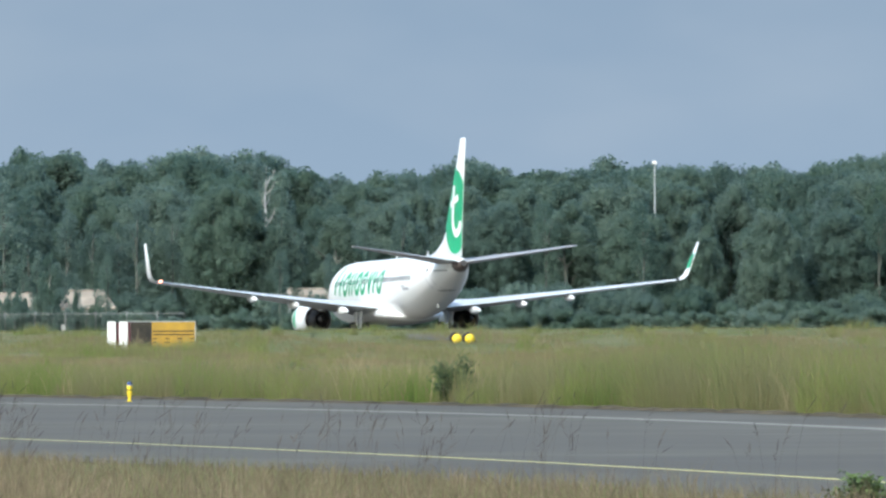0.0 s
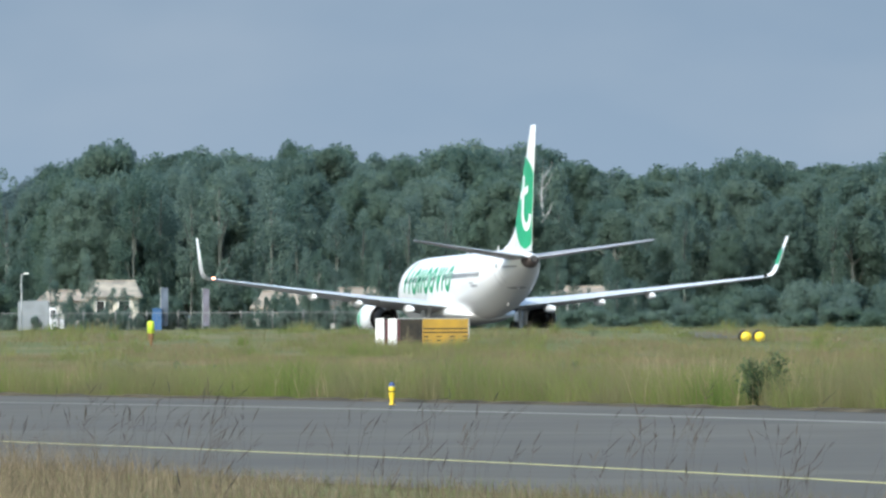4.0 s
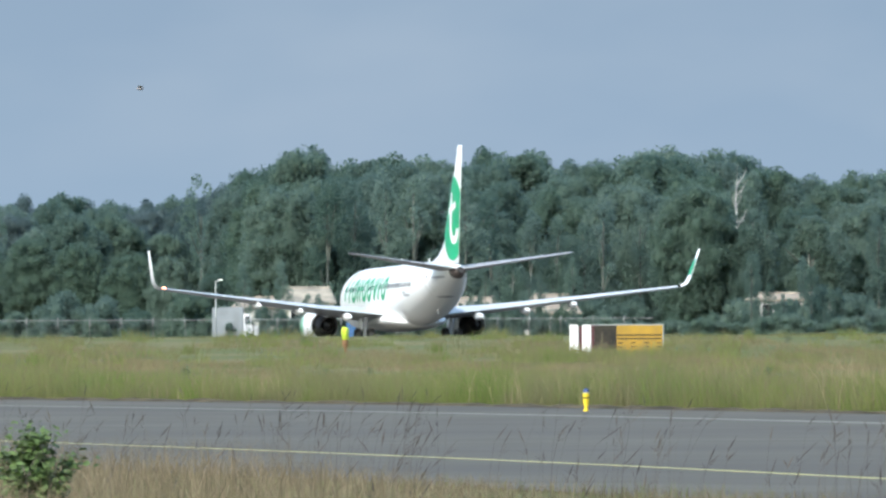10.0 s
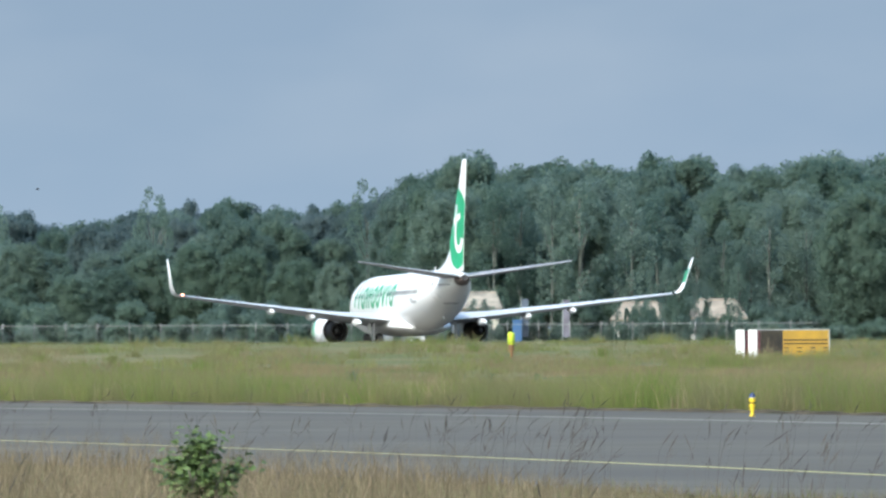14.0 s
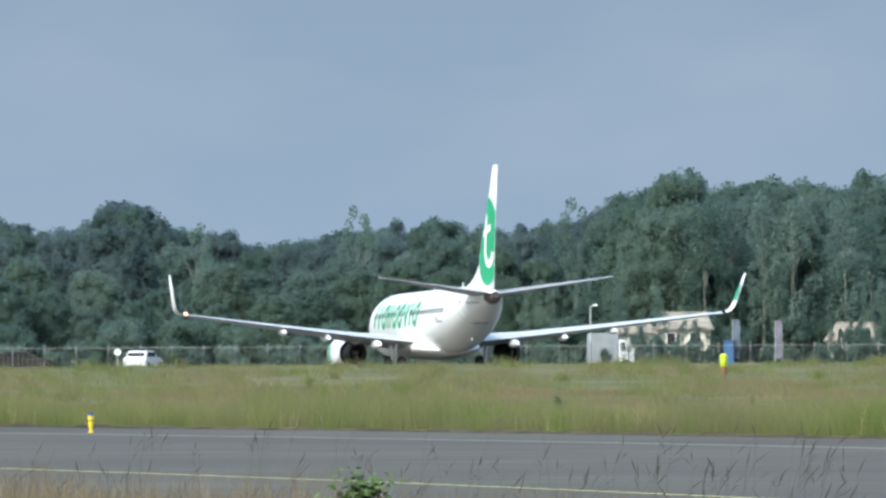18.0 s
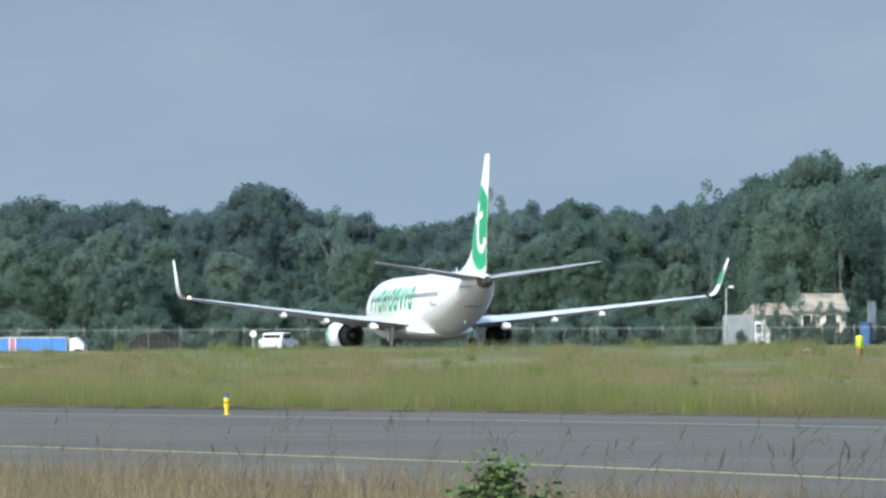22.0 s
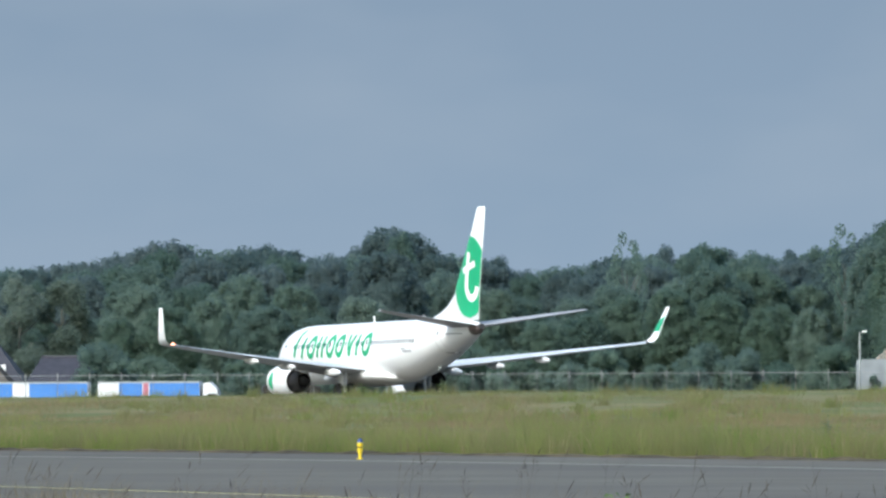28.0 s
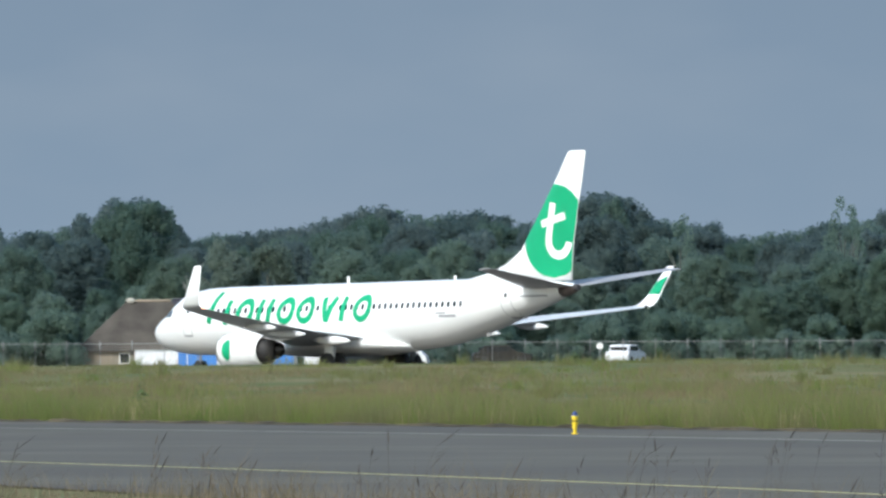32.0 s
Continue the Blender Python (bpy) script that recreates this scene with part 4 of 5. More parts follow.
def taxiway_sign():
    y = 560
    s = thing("taxiway_sign", "black and yellow taxiway sign with white end panels in tall grass", "sign", pose(0, y, swell(0, y)))
    z0, z1 = -swell(0, y) + 0.02, 1.43 - swell(0, y)
    for i in range(2):
        x = 0.52 * i
        p = part("end_panel", box(x, -0.06, z0, x + 0.36, 0.06, z1, 0.015), SIGN_WHITE, s, "white upright panel")
        part("stain", box(x + 0.04, -0.066, z0 + 0.05, x + 0.12, -0.06, z0 + 0.42), LINE, p)
    part("backing_board", box(0.05, 0.065, z0 + 0.12, 0.99, 0.095, z1 - 0.05, 0.008), SIGN_MAROON, s, "dark maroon board behind the white panels")
    h = part("housing", box(0.90, -0.05, z0 + 0.16, 3.86, 0.10, z1 + 0.01, 0.02), GALV, s, "grey metal sign housing")
    part("top_trim", box(0.90, -0.085, z1 - 0.025, 3.88, -0.05, z1 + 0.012, 0.006), GALV, h, "thin grey trim")
    part("end_trim", box(3.84, -0.085, z0 + 0.16, 3.88, -0.05, z1 - 0.027, 0.006), GALV, h, "thin grey trim")
    part("maroon_edge", box(0.90, -0.08, z0 + 0.18, 1.01, -0.05, z1 - 0.03, 0.004), SIGN_MAROON, h, "maroon edge strip")
    b = part("black_panel", box(1.013, -0.075, z0 + 0.18, 1.94, -0.05, z1 - 0.03, 0.006), SIGN_BLACK, s, "weathered black sign face")
    for x, z, w in ((1.10, 0.30, 0.10), (1.24, 0.42, 0.14), (1.42, 0.30, 0.12), (1.30, 0.72, 0.08)):
        part("scuff", box(x, -0.079, z0 + z, x + w, -0.076, z0 + z + 0.38, 0.0), SIGN_SCUFF, b)
    yp = part("yellow_panel", box(1.945, -0.075, z0 + 0.18, 3.835, -0.05, z1 - 0.03, 0.006), SIGN_YELLOW, s, "golden yellow face with dark bars")
    for z in (0.80, 0.95):
        part("bar", box(1.97, -0.081, z0 + z, 3.80, -0.076, z0 + z + 0.055), SIGN_BLACK, yp)
    for z in (0.47, 0.63):
        for k in range(4):
            part("bar", box(1.98 + 0.545 * k, -0.081, z0 + z, 2.19 + 0.545 * k, -0.076, z0 + z + 0.05), SIGN_BLACK, yp)
    for x in (1.1, 2.4, 3.6):
        part("leg", box(x - 0.03, 0.0, -0.05, x + 0.03, 0.05, z0 + 0.2), GALV, s)


def edge_light(x, y):
    m = pose(x, y, 0.0)
    e = thing("edge_light", "yellow taxiway edge light with dark blue lens on the asphalt shoulder", "airfield light", m, "edge lights along the taxiway")
    part("base_plate", lathe([(0.062, 0), (0.062, 0.02), (0.045, 0.03), (0.01, 0.03)], 16), LAMP_YELLOW, e)
    part("stem", lathe([(0.030, 0.02), (0.033, 0.10), (0.046, 0.11), (0.046, 0.16), (0.03, 0.17)], 14), LAMP_YELLOW, e, smooth=False)
    part("body", lathe([(0.030, 0.15), (0.056, 0.165), (0.060, 0.225), (0.040, 0.235), (0.040, 0.255), (0.058, 0.265), (0.062, 0.335), (0.05, 0.345)], 18), LAMP_YELLOW, e, "yellow lamp housing")
    part("band", lathe([(0.041, 0.233), (0.050, 0.236), (0.050, 0.254), (0.041, 0.257)], 18), SIGN_BLACK, e, "dark recessed band")
    part("lens", lathe([(0.055, 0.34), (0.058, 0.37), (0.048, 0.405), (0.02, 0.425), (0.005, 0.43)], 18), LENS_BLUE, e, "dark blue glass lens", smooth=True)
    part("collar", lathe([(0.060, 0.335), (0.066, 0.338), (0.066, 0.35), (0.060, 0.352)], 18), GALV, e)


def guard_lamp(x, y, z):
    g = swell(x, y)
    e = thing("guard_lamp", "round yellow warning lamp with dark hood on a short post", "airfield light", pose(x, y, g), "pair of warning lamps")
    part("post", tube([(0, 0, -0.05), (0, 0, z - g - 0.2)], [0.05, 0.05]), GALV, e)
    part("head", lathe([(0.03, -0.16), (0.16, -0.15), (0.235, -0.06), (0.24, 0.08), (0.18, 0.18), (0.03, 0.2)], 20, "Y", (0, 0, z - g)), LAMP_YELLOW, e, "yellow lamp housing", smooth=True)
    part("hood", lathe([(0.20, -0.12), (0.255, -0.10), (0.26, 0.1), (0.22, 0.12)], 16, "Y", (-0.10, 0.06, z - g + 0.05)), SIGN_BLACK, e, "dark hood")
    part("lens", lathe([(0.01, 0.0), (0.10, 0.01), (0.14, 0.03), (0.14, 0.05), (0.01, 0.05)], 16, "Y", (0, -0.19, z - g)), LAMP_YELLOW, e)


def marker_post(x, y):
    g = swell(x, y)
    e = thing("marker_post", "lime and red striped marker post in the grass", "marker", pose(x, y, g))
    part("pole", lathe([(0.07, -0.1), (0.07, 0.35), (0.02, 0.36)], 12), MARK_RED, e)
    part("lower_band", lathe([(0.12, 0.28), (0.13, 0.30), (0.13, 0.55), (0.12, 0.56)], 16), MARK_RED, e, "faded red band")
    top = part("upper_band", lathe([(0.13, 0.56), (0.15, 0.58), (0.16, 0.95), (0.14, 1.06), (0.05, 1.10)], 16), MARK_LIME, e, "bright lime-yellow band", smooth=True)
    for k in range(3):
        part("stripe", tube([(-0.10, -0.135, 0.62 + 0.14 * k), (0.10, -0.135, 0.70 + 0.14 * k)], [0.018, 0.018], 6), SIGN_BLACK, top)


FENCE_STEEL = material("weathered_fence_steel", (0.28, 0.29, 0.295), (0.20, 0.21, 0.215), 2.0, rough=0.8)


def fence():
    y, h = 980, 1.7
    f = thing("fence", "long grey chain-link perimeter fence with steel posts", "fence")
    post = finish(tube([(0, 0, -0.1), (0, 0, h), (0, -0.06, h + 0.16)], [0.06, 0.052, 0.035], 7))
    r = random.Random(3)
    x = -112.0
    while x < 6:
        p = part("post", post, FENCE_STEEL, f)
        p.location = (x, y, 0)
        x += 2.27 + r.uniform(-0.05, 0.05)
    part("top_rail", tube([(-113, y - 0.02, h - 0.04), (6, y - 0.02, h - 0.04)], [0.022, 0.022], 6), FENCE_STEEL, f)
    verts, faces = [], []

    def wire(a, b, w):
        k = len(verts)
        for p in (a, b):
            verts.extend([(p[0] - w, p[1], p[2] - w), (p[0] + w, p[1], p[2] - w), (p[0], p[1] - w, p[2] + w)])
        for i in range(3):
            faces.append((k + i, k + (i + 1) % 3, k + 3 + (i + 1) % 3, k + 3 + i))
    for i in range(9):
        wire((-113, y - 0.03, 0.1 + 0.19 * i), (6, y - 0.03, 0.1 + 0.19 * i), 0.004)
    n = 680
    for i in range(n):
        xx = -113 + 119 * i / n
        wire((xx, y - 0.03, 0), (xx + (0.18 if i % 2 else -0.18), y - 0.03, h - 0.05), 0.0028)
    me = bpy.data.meshes.new("wires")
    me.from_pydata(verts, [], faces)
    w = part("wire_mesh", me, FENCE_STEEL, f)
    w["kind"] = "stuff"


def street_lamp(x, y, h):
    e = thing("street_lamp", "slim grey street lamp with a short arm beside the fence", "street lamp", pose(x, y, 0))
    part("pole", tube([(0, 0, 0), (0, 0, h * 0.6), (0, 0, h)], [0.075, 0.06, 0.045]), GALV, e)
    part("arm", tube([(0, 0, h - 0.05), (0.35, 0, h + 0.06)], [0.04, 0.035], 6), GALV, e)
    part("lamp_head", box(0.15, -0.12, h, 0.55, 0.12, h + 0.13, 0.05), SIGN_WHITE, e, "pale lamp head")


def mast(x, y, h):
    e = thing("mast", "tall slim pale mast rising among the trees", "mast", pose(x, y, 0))
    part("pole", tube([(0, 0, 0), (0, 0, h * 0.5), (0, 0, h - 0.3)], [0.085, 0.07, 0.055]), GALV, e, "pale grey pole")
    part("cap", lathe([(0.06, h - 0.32), (0.2, h - 0.28), (0.22, h - 0.1), (0.05, h)], 12), SIGN_WHITE, e)


def wheel_at(parent, x, y, r, w=0.22):
    t = part("wheel", lathe([(r * 0.5, -w / 2), (r * 0.92, -w / 2), (r, -w * 0.3), (r, w * 0.3), (r * 0.92, w / 2), (r * 0.5, w / 2)], 16, "Y", (x, y, r)), RUBBER, parent)
    part("rim", lathe([(0.03, -w * 0.4), (r * 0.5, -w * 0.42), (r * 0.5, w * 0.42), (0.03, w * 0.4)], 12, "Y", (x, y, r)), STEEL, t)


def profile_body(pts, y0, y1, inset=0.12):
    """A vehicle shell: an outline in x and z, given depth and slightly tucked in at both sides."""
    cx = sum(p[0] for p in pts) / len(pts)
    rings = []
    for y, k in ((y0, 1 - inset * 0.3), (y0 + 0.12, 1), (y1 - 0.12, 1), (y1, 1 - inset * 0.3)):
        rings.append([Vector((cx + (x - cx) * k, y, z)) for x, z in pts])
    return loft(rings)


def van(x, y):
    e = thing("van", "grey box van parked behind the fence", "van", pose(x, y, 0))
    b = part("body", profile_body([(0, 0.4), (0, 2.45), (0.08, 2.55), (2.2, 2.6), (2.3, 2.5), (2.3, 0.4)], -1.0, 1.0), VAN_GREY, e, "plain grey box body")
    part("cab", profile_body([(2.28, 0.4), (2.28, 2.1), (2.7, 2.05), (3.0, 1.35), (3.35, 1.2), (3.4, 0.45)], -0.95, 0.95), CURTAIN_WHITE, e, "white driver's cab")
    part("window", box(2.4, -0.99, 1.35, 2.75, -0.95, 1.9, 0.01), GLASS, e)
    part("bumper", box(-0.08, -0.9, 0.32, 0.05, 0.9, 0.5, 0.02), DARK, e)
    part("tail_door", box(0.9, -1.01, 0.7, 1.7, -0.99, 2.3, 0.01), VAN_GREY, b)
    for xx in (0.6, 2.8):
        for yy in (-0.85, 0.85):
            wheel_at(e, xx, yy, 0.36)


def car(x, y, mat, label, turn=0.0):
    e = thing("car", label, "car", pose(x, y, 0, 0, 0, turn), "parked cars")
    b = part("body", profile_body([(-2.05, 0.32), (-2.1, 0.75), (-1.9, 0.95), (-1.0, 1.0), (1.2, 0.98), (2.0, 0.82), (2.1, 0.6), (2.05, 0.32)], -0.85, 0.85), mat, e)
    c = part("cabin", profile_body([(-1.7, 0.95), (-1.25, 1.42), (0.35, 1.46), (1.1, 0.97)], -0.72, 0.72), mat, e)
    part("side_window", box(-1.15, -0.755, 1.02, 0.5, -0.725, 1.34, 0.01), GLASS, c)
    part("rear_window", box(-1.62, -0.6, 1.03, -1.45, 0.6, 1.3, 0.01), GLASS, c)
    for yy in (-0.62, 0.62):
        part("headlight", box(2.0, yy - 0.15, 0.62, 2.1, yy + 0.15, 0.76, 0.02), GLASS, b)
    for xx in (-1.3, 1.3):
        for yy in (-0.78, 0.78):
            wheel_at(e, xx, yy, 0.32)


def lorry(x0, x1, y, z, cab, panels):
    name = "lorry" if cab else "lorry_trailer"
    e = thing(name, "blue and white lorry on the sunken road" if cab else "blue and white curtain-sided trailer on the sunken road", "lorry" if cab else "trailer", pose(x0, y, z))
    ln = x1 - x0
    part("chassis", box(0, -0.9, 0.75, ln + (1.4 if cab else 0), 0.9, 1.0), DARK, e)
    b = part("cargo_body", box(0, -1.25, 1.0, ln, 1.25, 3.5, 0.05), CURTAIN_WHITE, e, "white cargo body")
    u = 0.0
    for w, mat in panels:
        part("side_panel", box(ln * u + 0.04, -1.275, 1.08, ln * (u + w) - 0.04, -1.25, 3.38, 0.008), mat, b)
        u += w
    part("roof_edge", box(0.02, -1.28, 3.40, ln - 0.02, -1.24, 3.50, 0.01), GALV, b)
    if cab:
        c = part("cab", profile_body([(ln + 0.2, 0.5), (ln + 0.2, 3.35), (ln + 0.7, 3.45), (ln + 1.25, 2.9), (ln + 1.5, 1.9), (ln + 1.55, 0.5)], -1.2, 1.2), CURTAIN_WHITE, e, "white rounded driver's cab")
        part("side_window", box(ln + 0.55, -1.23, 1.9, ln + 1.15, -1.2, 2.6, 0.01), GLASS, c)
    for xx in ((0.9, 2.0, ln - 0.6) if not cab else (0.9, 2.0, ln + 0.7)):
        for yy in (-1.0, 1.0):
            wheel_at(e, xx, yy, 0.5, 0.3)


def opening(parent, x, z, w, h, y, name="window"):
    o = part(name, box(x, y - 0.05, z, x + w, y - 0.01, z + h, 0.01), SIGN_WHITE, parent)
    part("pane", box(x + 0.07, y - 0.062, z + 0.07, x + w - 0.07, y - 0.05, z + h - 0.07), GLASS, o)
    return o


def bungalow(p0, p1, y, wall_h, ridge, wall, roof, label, wins, chimney=False, hip=0.3):
    x0, x1 = at(p0, y), at(p1, y)
    e = thing("house", label, "house", pose(x0, y, 0), "houses beyond the fence")
    w, d = x1 - x0, 6.0
    part("wall", box(0, 0, 0, w, d, wall_h), wall, e)
    o = 0.3
    h = min(hip * w, w * 0.45)
    bm = bmesh.new()
    v = [bm.verts.new(q) for q in ((-o, -o, wall_h), (w + o, -o, wall_h), (w + o, d + o, wall_h), (-o, d + o, wall_h), (h, d / 2, ridge), (w - h, d / 2, ridge),
                                   (-o, -o, wall_h - 0.12), (w + o, -o, wall_h - 0.12), (w + o, d + o, wall_h - 0.12), (-o, d + o, wall_h - 0.12))]
    for f in ((0, 1, 5, 4), (1, 2, 5), (2, 3, 4, 5), (3, 0, 4), (0, 6, 7, 1), (1, 7, 8, 2), (2, 8, 9, 3), (3, 9, 6, 0)):
        bm.faces.new([v[i] for i in f])
    r = part("roof", bm, roof, e)
    part("ridge_cap", tube([(h, d / 2, ridge), (w - h, d / 2, ridge)], [0.12, 0.12], 6), WALL_TAN if roof is THATCH else roof, r)
    if chimney:
        part("chimney", box(w * 0.7, d / 2 - 0.3, ridge - 0.5, w * 0.7 + 0.5, d / 2 + 0.3, ridge + 0.6), WALL, r)
    for x, z, ww, hh in wins:
        opening(e, x * w, z, ww, hh, 0)
    return e, r, w, d


def bird():
    e = thing("bird", "small dark bird flying over the airfield", "bird")
    part("body", lathe([(0.005, -0.11), (0.03, -0.07), (0.04, 0.0), (0.03, 0.07), (0.018, 0.1), (0.003, 0.13)], 10, "Y"), FEATHER, e, smooth=True)
    for s in (-1, 1):
        part("wing", loft([[Vector((s * x, y, z + dz)) for y, dz in ((a, 0), (b, 0.006), (c, 0)) for z in (z0,)] for x, z0, a, b, c in ((0.02, 0.01, -0.05, 0.0, 0.05), (0.14, 0.06, -0.04, 0.0, 0.05), (0.26, 0.04, -0.05, -0.04, -0.02))]), FEATHER, e)
    part("tail", loft([[Vector((x, -0.09, 0)) for x in (-0.015, 0.0, 0.015)], [Vector((x, -0.18, 0)) for x in (-0.04, 0.0, 0.04)]], False), FEATHER, e)
    return e


def leaf_bush(name, x, y, h, w, leaves, size, mat, label, seed, stems=9):
    r = random.Random(seed)
    e = thing(name, label, "bush", pose(x, y, swell(x, y)))
    bm = bmesh.new()
    tips = []
    for i in range(stems):
        a, q = r.random() * 6.28, r.uniform(0.1, 1) * w / 2
        tip = Vector((math.cos(a) * q, math.sin(a) * q, h * r.uniform(0.55, 1.0) * (1.05 - 0.45 * (q / (w / 2)) ** 2)))
        tube([(tip.x * 0.1, tip.y * 0.1, 0), (tip.x * 0.5, tip.y * 0.5, tip.z * 0.6), tuple(tip)], [0.009, 0.006, 0.002], 5, bm)
        tips.append(tip)
    part("stem", bm, BARK, e)
    verts, faces = [], []
    for i in range(leaves):
        t = r.choice(tips)
        k = r.uniform(0.05, 1.0)
        c = Vector((t.x * (0.1 + 0.9 * k), t.y * (0.1 + 0.9 * k), t.z * (0.15 + 0.85 * k))) + Vector((r.gauss(0, .05), r.gauss(0, .05), r.gauss(0, .03))) * (w / 0.8)
        d = Vector((r.gauss(0, 1), r.gauss(0, 1), r.uniform(-0.5, 0.5))).normalized()
        n = Vector((r.gauss(0, .5), r.gauss(0, .5) - 0.35, 1)).normalized()
        v = n.cross(d).normalized()
        L = size * r.uniform(0.6, 1.2)
        k0 = len(verts)
        verts += [c, c + d * L * 0.45 + v * L * 0.33 + n * L * 0.08, c + d * L + n * L * -0.12, c + d * L * 0.45 - v * L * 0.33 + n * L * 0.08, c + d * L * 0.5]
        faces += [(k0, k0 + 4, k0 + 1), (k0 + 1, k0 + 4, k0 + 2), (k0, k0 + 3, k0 + 4), (k0 + 3, k0 + 2, k0 + 4)]
    me = bpy.data.meshes.new("leaves")
    me.from_pydata(verts, [], faces)
    part("leaves", me, mat, e)


def apron(x0, x1, y0, y1, mat, label, n=10):
    bm = bmesh.new()
    rows = [[bm.verts.new((x, y, swell(x, y) + 0.05)) for x in (x0, (x0 + x1) / 2, x1)] for y in [y0 + (y1 - y0) * i / n for i in range(n + 1)]]
    for a, b in zip(rows, rows[1:]):
        for i in range(2):
            bm.faces.new((a[i], a[i + 1], b[i + 1], b[i]))
    tagged(part("pavement", bm, mat), label, "pavement", kind="structure")


runway()
apron(14.6, 17.4, 612, 650, ASPHALT, "grey asphalt patch in the meadow behind the warning lamps")
apron(40.5, 90.0, 752, 772, PAINT_WORN, "pale concrete strip at the runway edge")
taxiway_sign()
edge_light(0.3, 252)
edge_light(-17.8, 295)
for dx in (0.0, 0.61):
    guard_lamp(16.4 + dx, 600, 0.52)
marker_post(-9.77, 590)
fence()
street_lamp(at(-626, 985), 985, 4.5)
mast(at(1009, 1030), 1030, 13.5)
van(at(-632, 992), 992)
bungalow(-592, -516, 1000, 2.6, 3.3, WALL, ROOF_BROWN, "low pale house with a brown roof behind the fence", ((0.12, 1.0, 0.7, 1.1), (0.55, 0.9, 0.8, 1.2)), hip=0.12)
bungalow(-508, -420, 1001, 2.9, 4.0, WALL_CREAM, ROOF_PALE, "cream house with a low brown roof behind the fence", ((0.15, 1.3, 0.7, 1.3), (0.6, 1.3, 0.9, 1.3)), hip=0.06)
bungalow(318, 462, 1008, 3.0, 3.45, WALL, ROOF_BROWN, "low brown-roofed house half hidden by the hedge", ((0.15, 1.6, 0.9, 1.1), (0.45, 1.6, 0.9, 1.1), (0.75, 1.6, 0.9, 1.1)), hip=0.12)
bungalow(-80, 14, 1001, 2.1, 3.4, WALL, ROOF_BROWN, "low bungalow with a brown roof at the wood's edge", ((0.2, 0.6, 0.9, 0.9), (0.6, 0.6, 0.9, 0.9)), hip=0.15)
bungalow(-215, -118, 1003, 2.0, 3.2, WALL, ROOF_BROWN, "small pale bungalow with a low brown roof", ((0.2, 0.5, 0.8, 0.8), (0.62, 0.5, 0.8, 0.8)), hip=0.15)
bin_ = thing("storage_bin", "blue plastic storage bin behind the fence", "bin", pose(at(-395, 988), 988, 0))
part("tub", box(0, 0, 0.1, 0.70, 0.9, 1.9, 0.05), BIN_BLUE, bin_)
part("lid", box(-0.04, -0.04, 1.9, 0.74, 0.94, 2.0, 0.03), BIN_BLUE, bin_)
def banner(x, y, h, w, mat, label):
    e = thing("banner", label, "banner", pose(x, y, 0), "upright banners behind the fence")
    part("pole", tube([(0, 0, -0.05), (0, 0, h + 0.08)], [0.035, 0.025], 8), GALV, e)
    rings = []
    for i in range(9):
        z = 0.7 + (h - 0.7) * i / 8
        b = 0.05 * math.sin(i * 1.1)
        rings.append([Vector(q) for q in ((0.04, b - 0.012, z), (w * 0.5, b * 1.6 - 0.012, z), (w, b - 0.012, z), (w, b + 0.012, z), (w * 0.5, b * 1.6 + 0.012, z), (0.04, b + 0.012, z))])
    part("cloth", loft(rings), mat, e, "hanging upright cloth")
    part("foot", lathe([(0.18, 0), (0.18, 0.05), (0.05, 0.09), (0.04, 0.2)], 14), DARK, e)


banner(at(-380, 989), 989, 3.5, 0.55, BANNER_BLUE, "tall blue-grey upright banner beside the blue bin")
banner(at(-306, 989), 989, 3.4, 0.5, BANNER_VIOLET, "tall faded violet upright banner behind the fence")
# farmhouse with thatch, and its darker neighbours
e, r, w, d = bungalow(-2328, -2108, 1014, 1.2, 4.75, WALL_TAN, THATCH, "old farmhouse with a steep weathered thatched roof", ((0.3, 0.2, 0.8, 0.8),), hip=0.33)
part("ridge_cap", box(w * 0.32, d / 2 - 0.4, 4.6, w * 0.40, d / 2 + 0.4, 4.95, 0.15), WALL, r, "pale ridge capping")
part("rooflight", box(w * 0.66, d * 0.1, 2.6, w * 0.66 + 0.4, d * 0.1 + 0.12, 3.0), WALL, r)
e, r, w, d = bungalow(-2235, -2083, 1019, 1.2, 4.85, WALL, SLATE, "house with a dark tiled roof and pale rooflights", ((0.5, 0.2, 0.8, 0.8),), hip=0.38)
for x in (0.62, 0.78):
    part("rooflight", box(w * x, d * 0.06, 2.0, w * x + 0.35, d * 0.06 + 0.12, 2.5), SIGN_WHITE, r)
bungalow(-2068, -1962, 1016, 1.0, 3.05, WALL, SLATE, "low barn with a dark roof", ((0.6, 0.2, 0.8, 0.6),), hip=0.16)
lorry(at(-2232, 998), at(-1962, 998), 998, -2.28, False, ((0.27, CURTAIN_WHITE), (0.06, CURTAIN_BLUE), (0.19, CURTAIN_BLUE), (0.10, CURTAIN_WHITE), (0.38, CURTAIN_BLUE)))
lorry(at(-1945, 998), at(-1768, 998), 998, -2.28, True, ((0.2, CURTAIN_WHITE), (0.24, CURTAIN_BLUE), (0.06, CURTAIN_RED), (0.50, CURTAIN_BLUE)))
car(at(-1402, 986), 986, CURTAIN_WHITE, "white car parked behind the fence", 75)
car(at(-1612, 986), 986, SIGN_BLACK, "dark car parked behind the fence", 8)
rs = thing("round_sign", "small round white road sign on a post", "sign", pose(at(-1446, 984), 984, 0))
part("post", tube([(0, 0, 0), (0, 0, 1.5)], [0.03, 0.03], 6), GALV, rs)
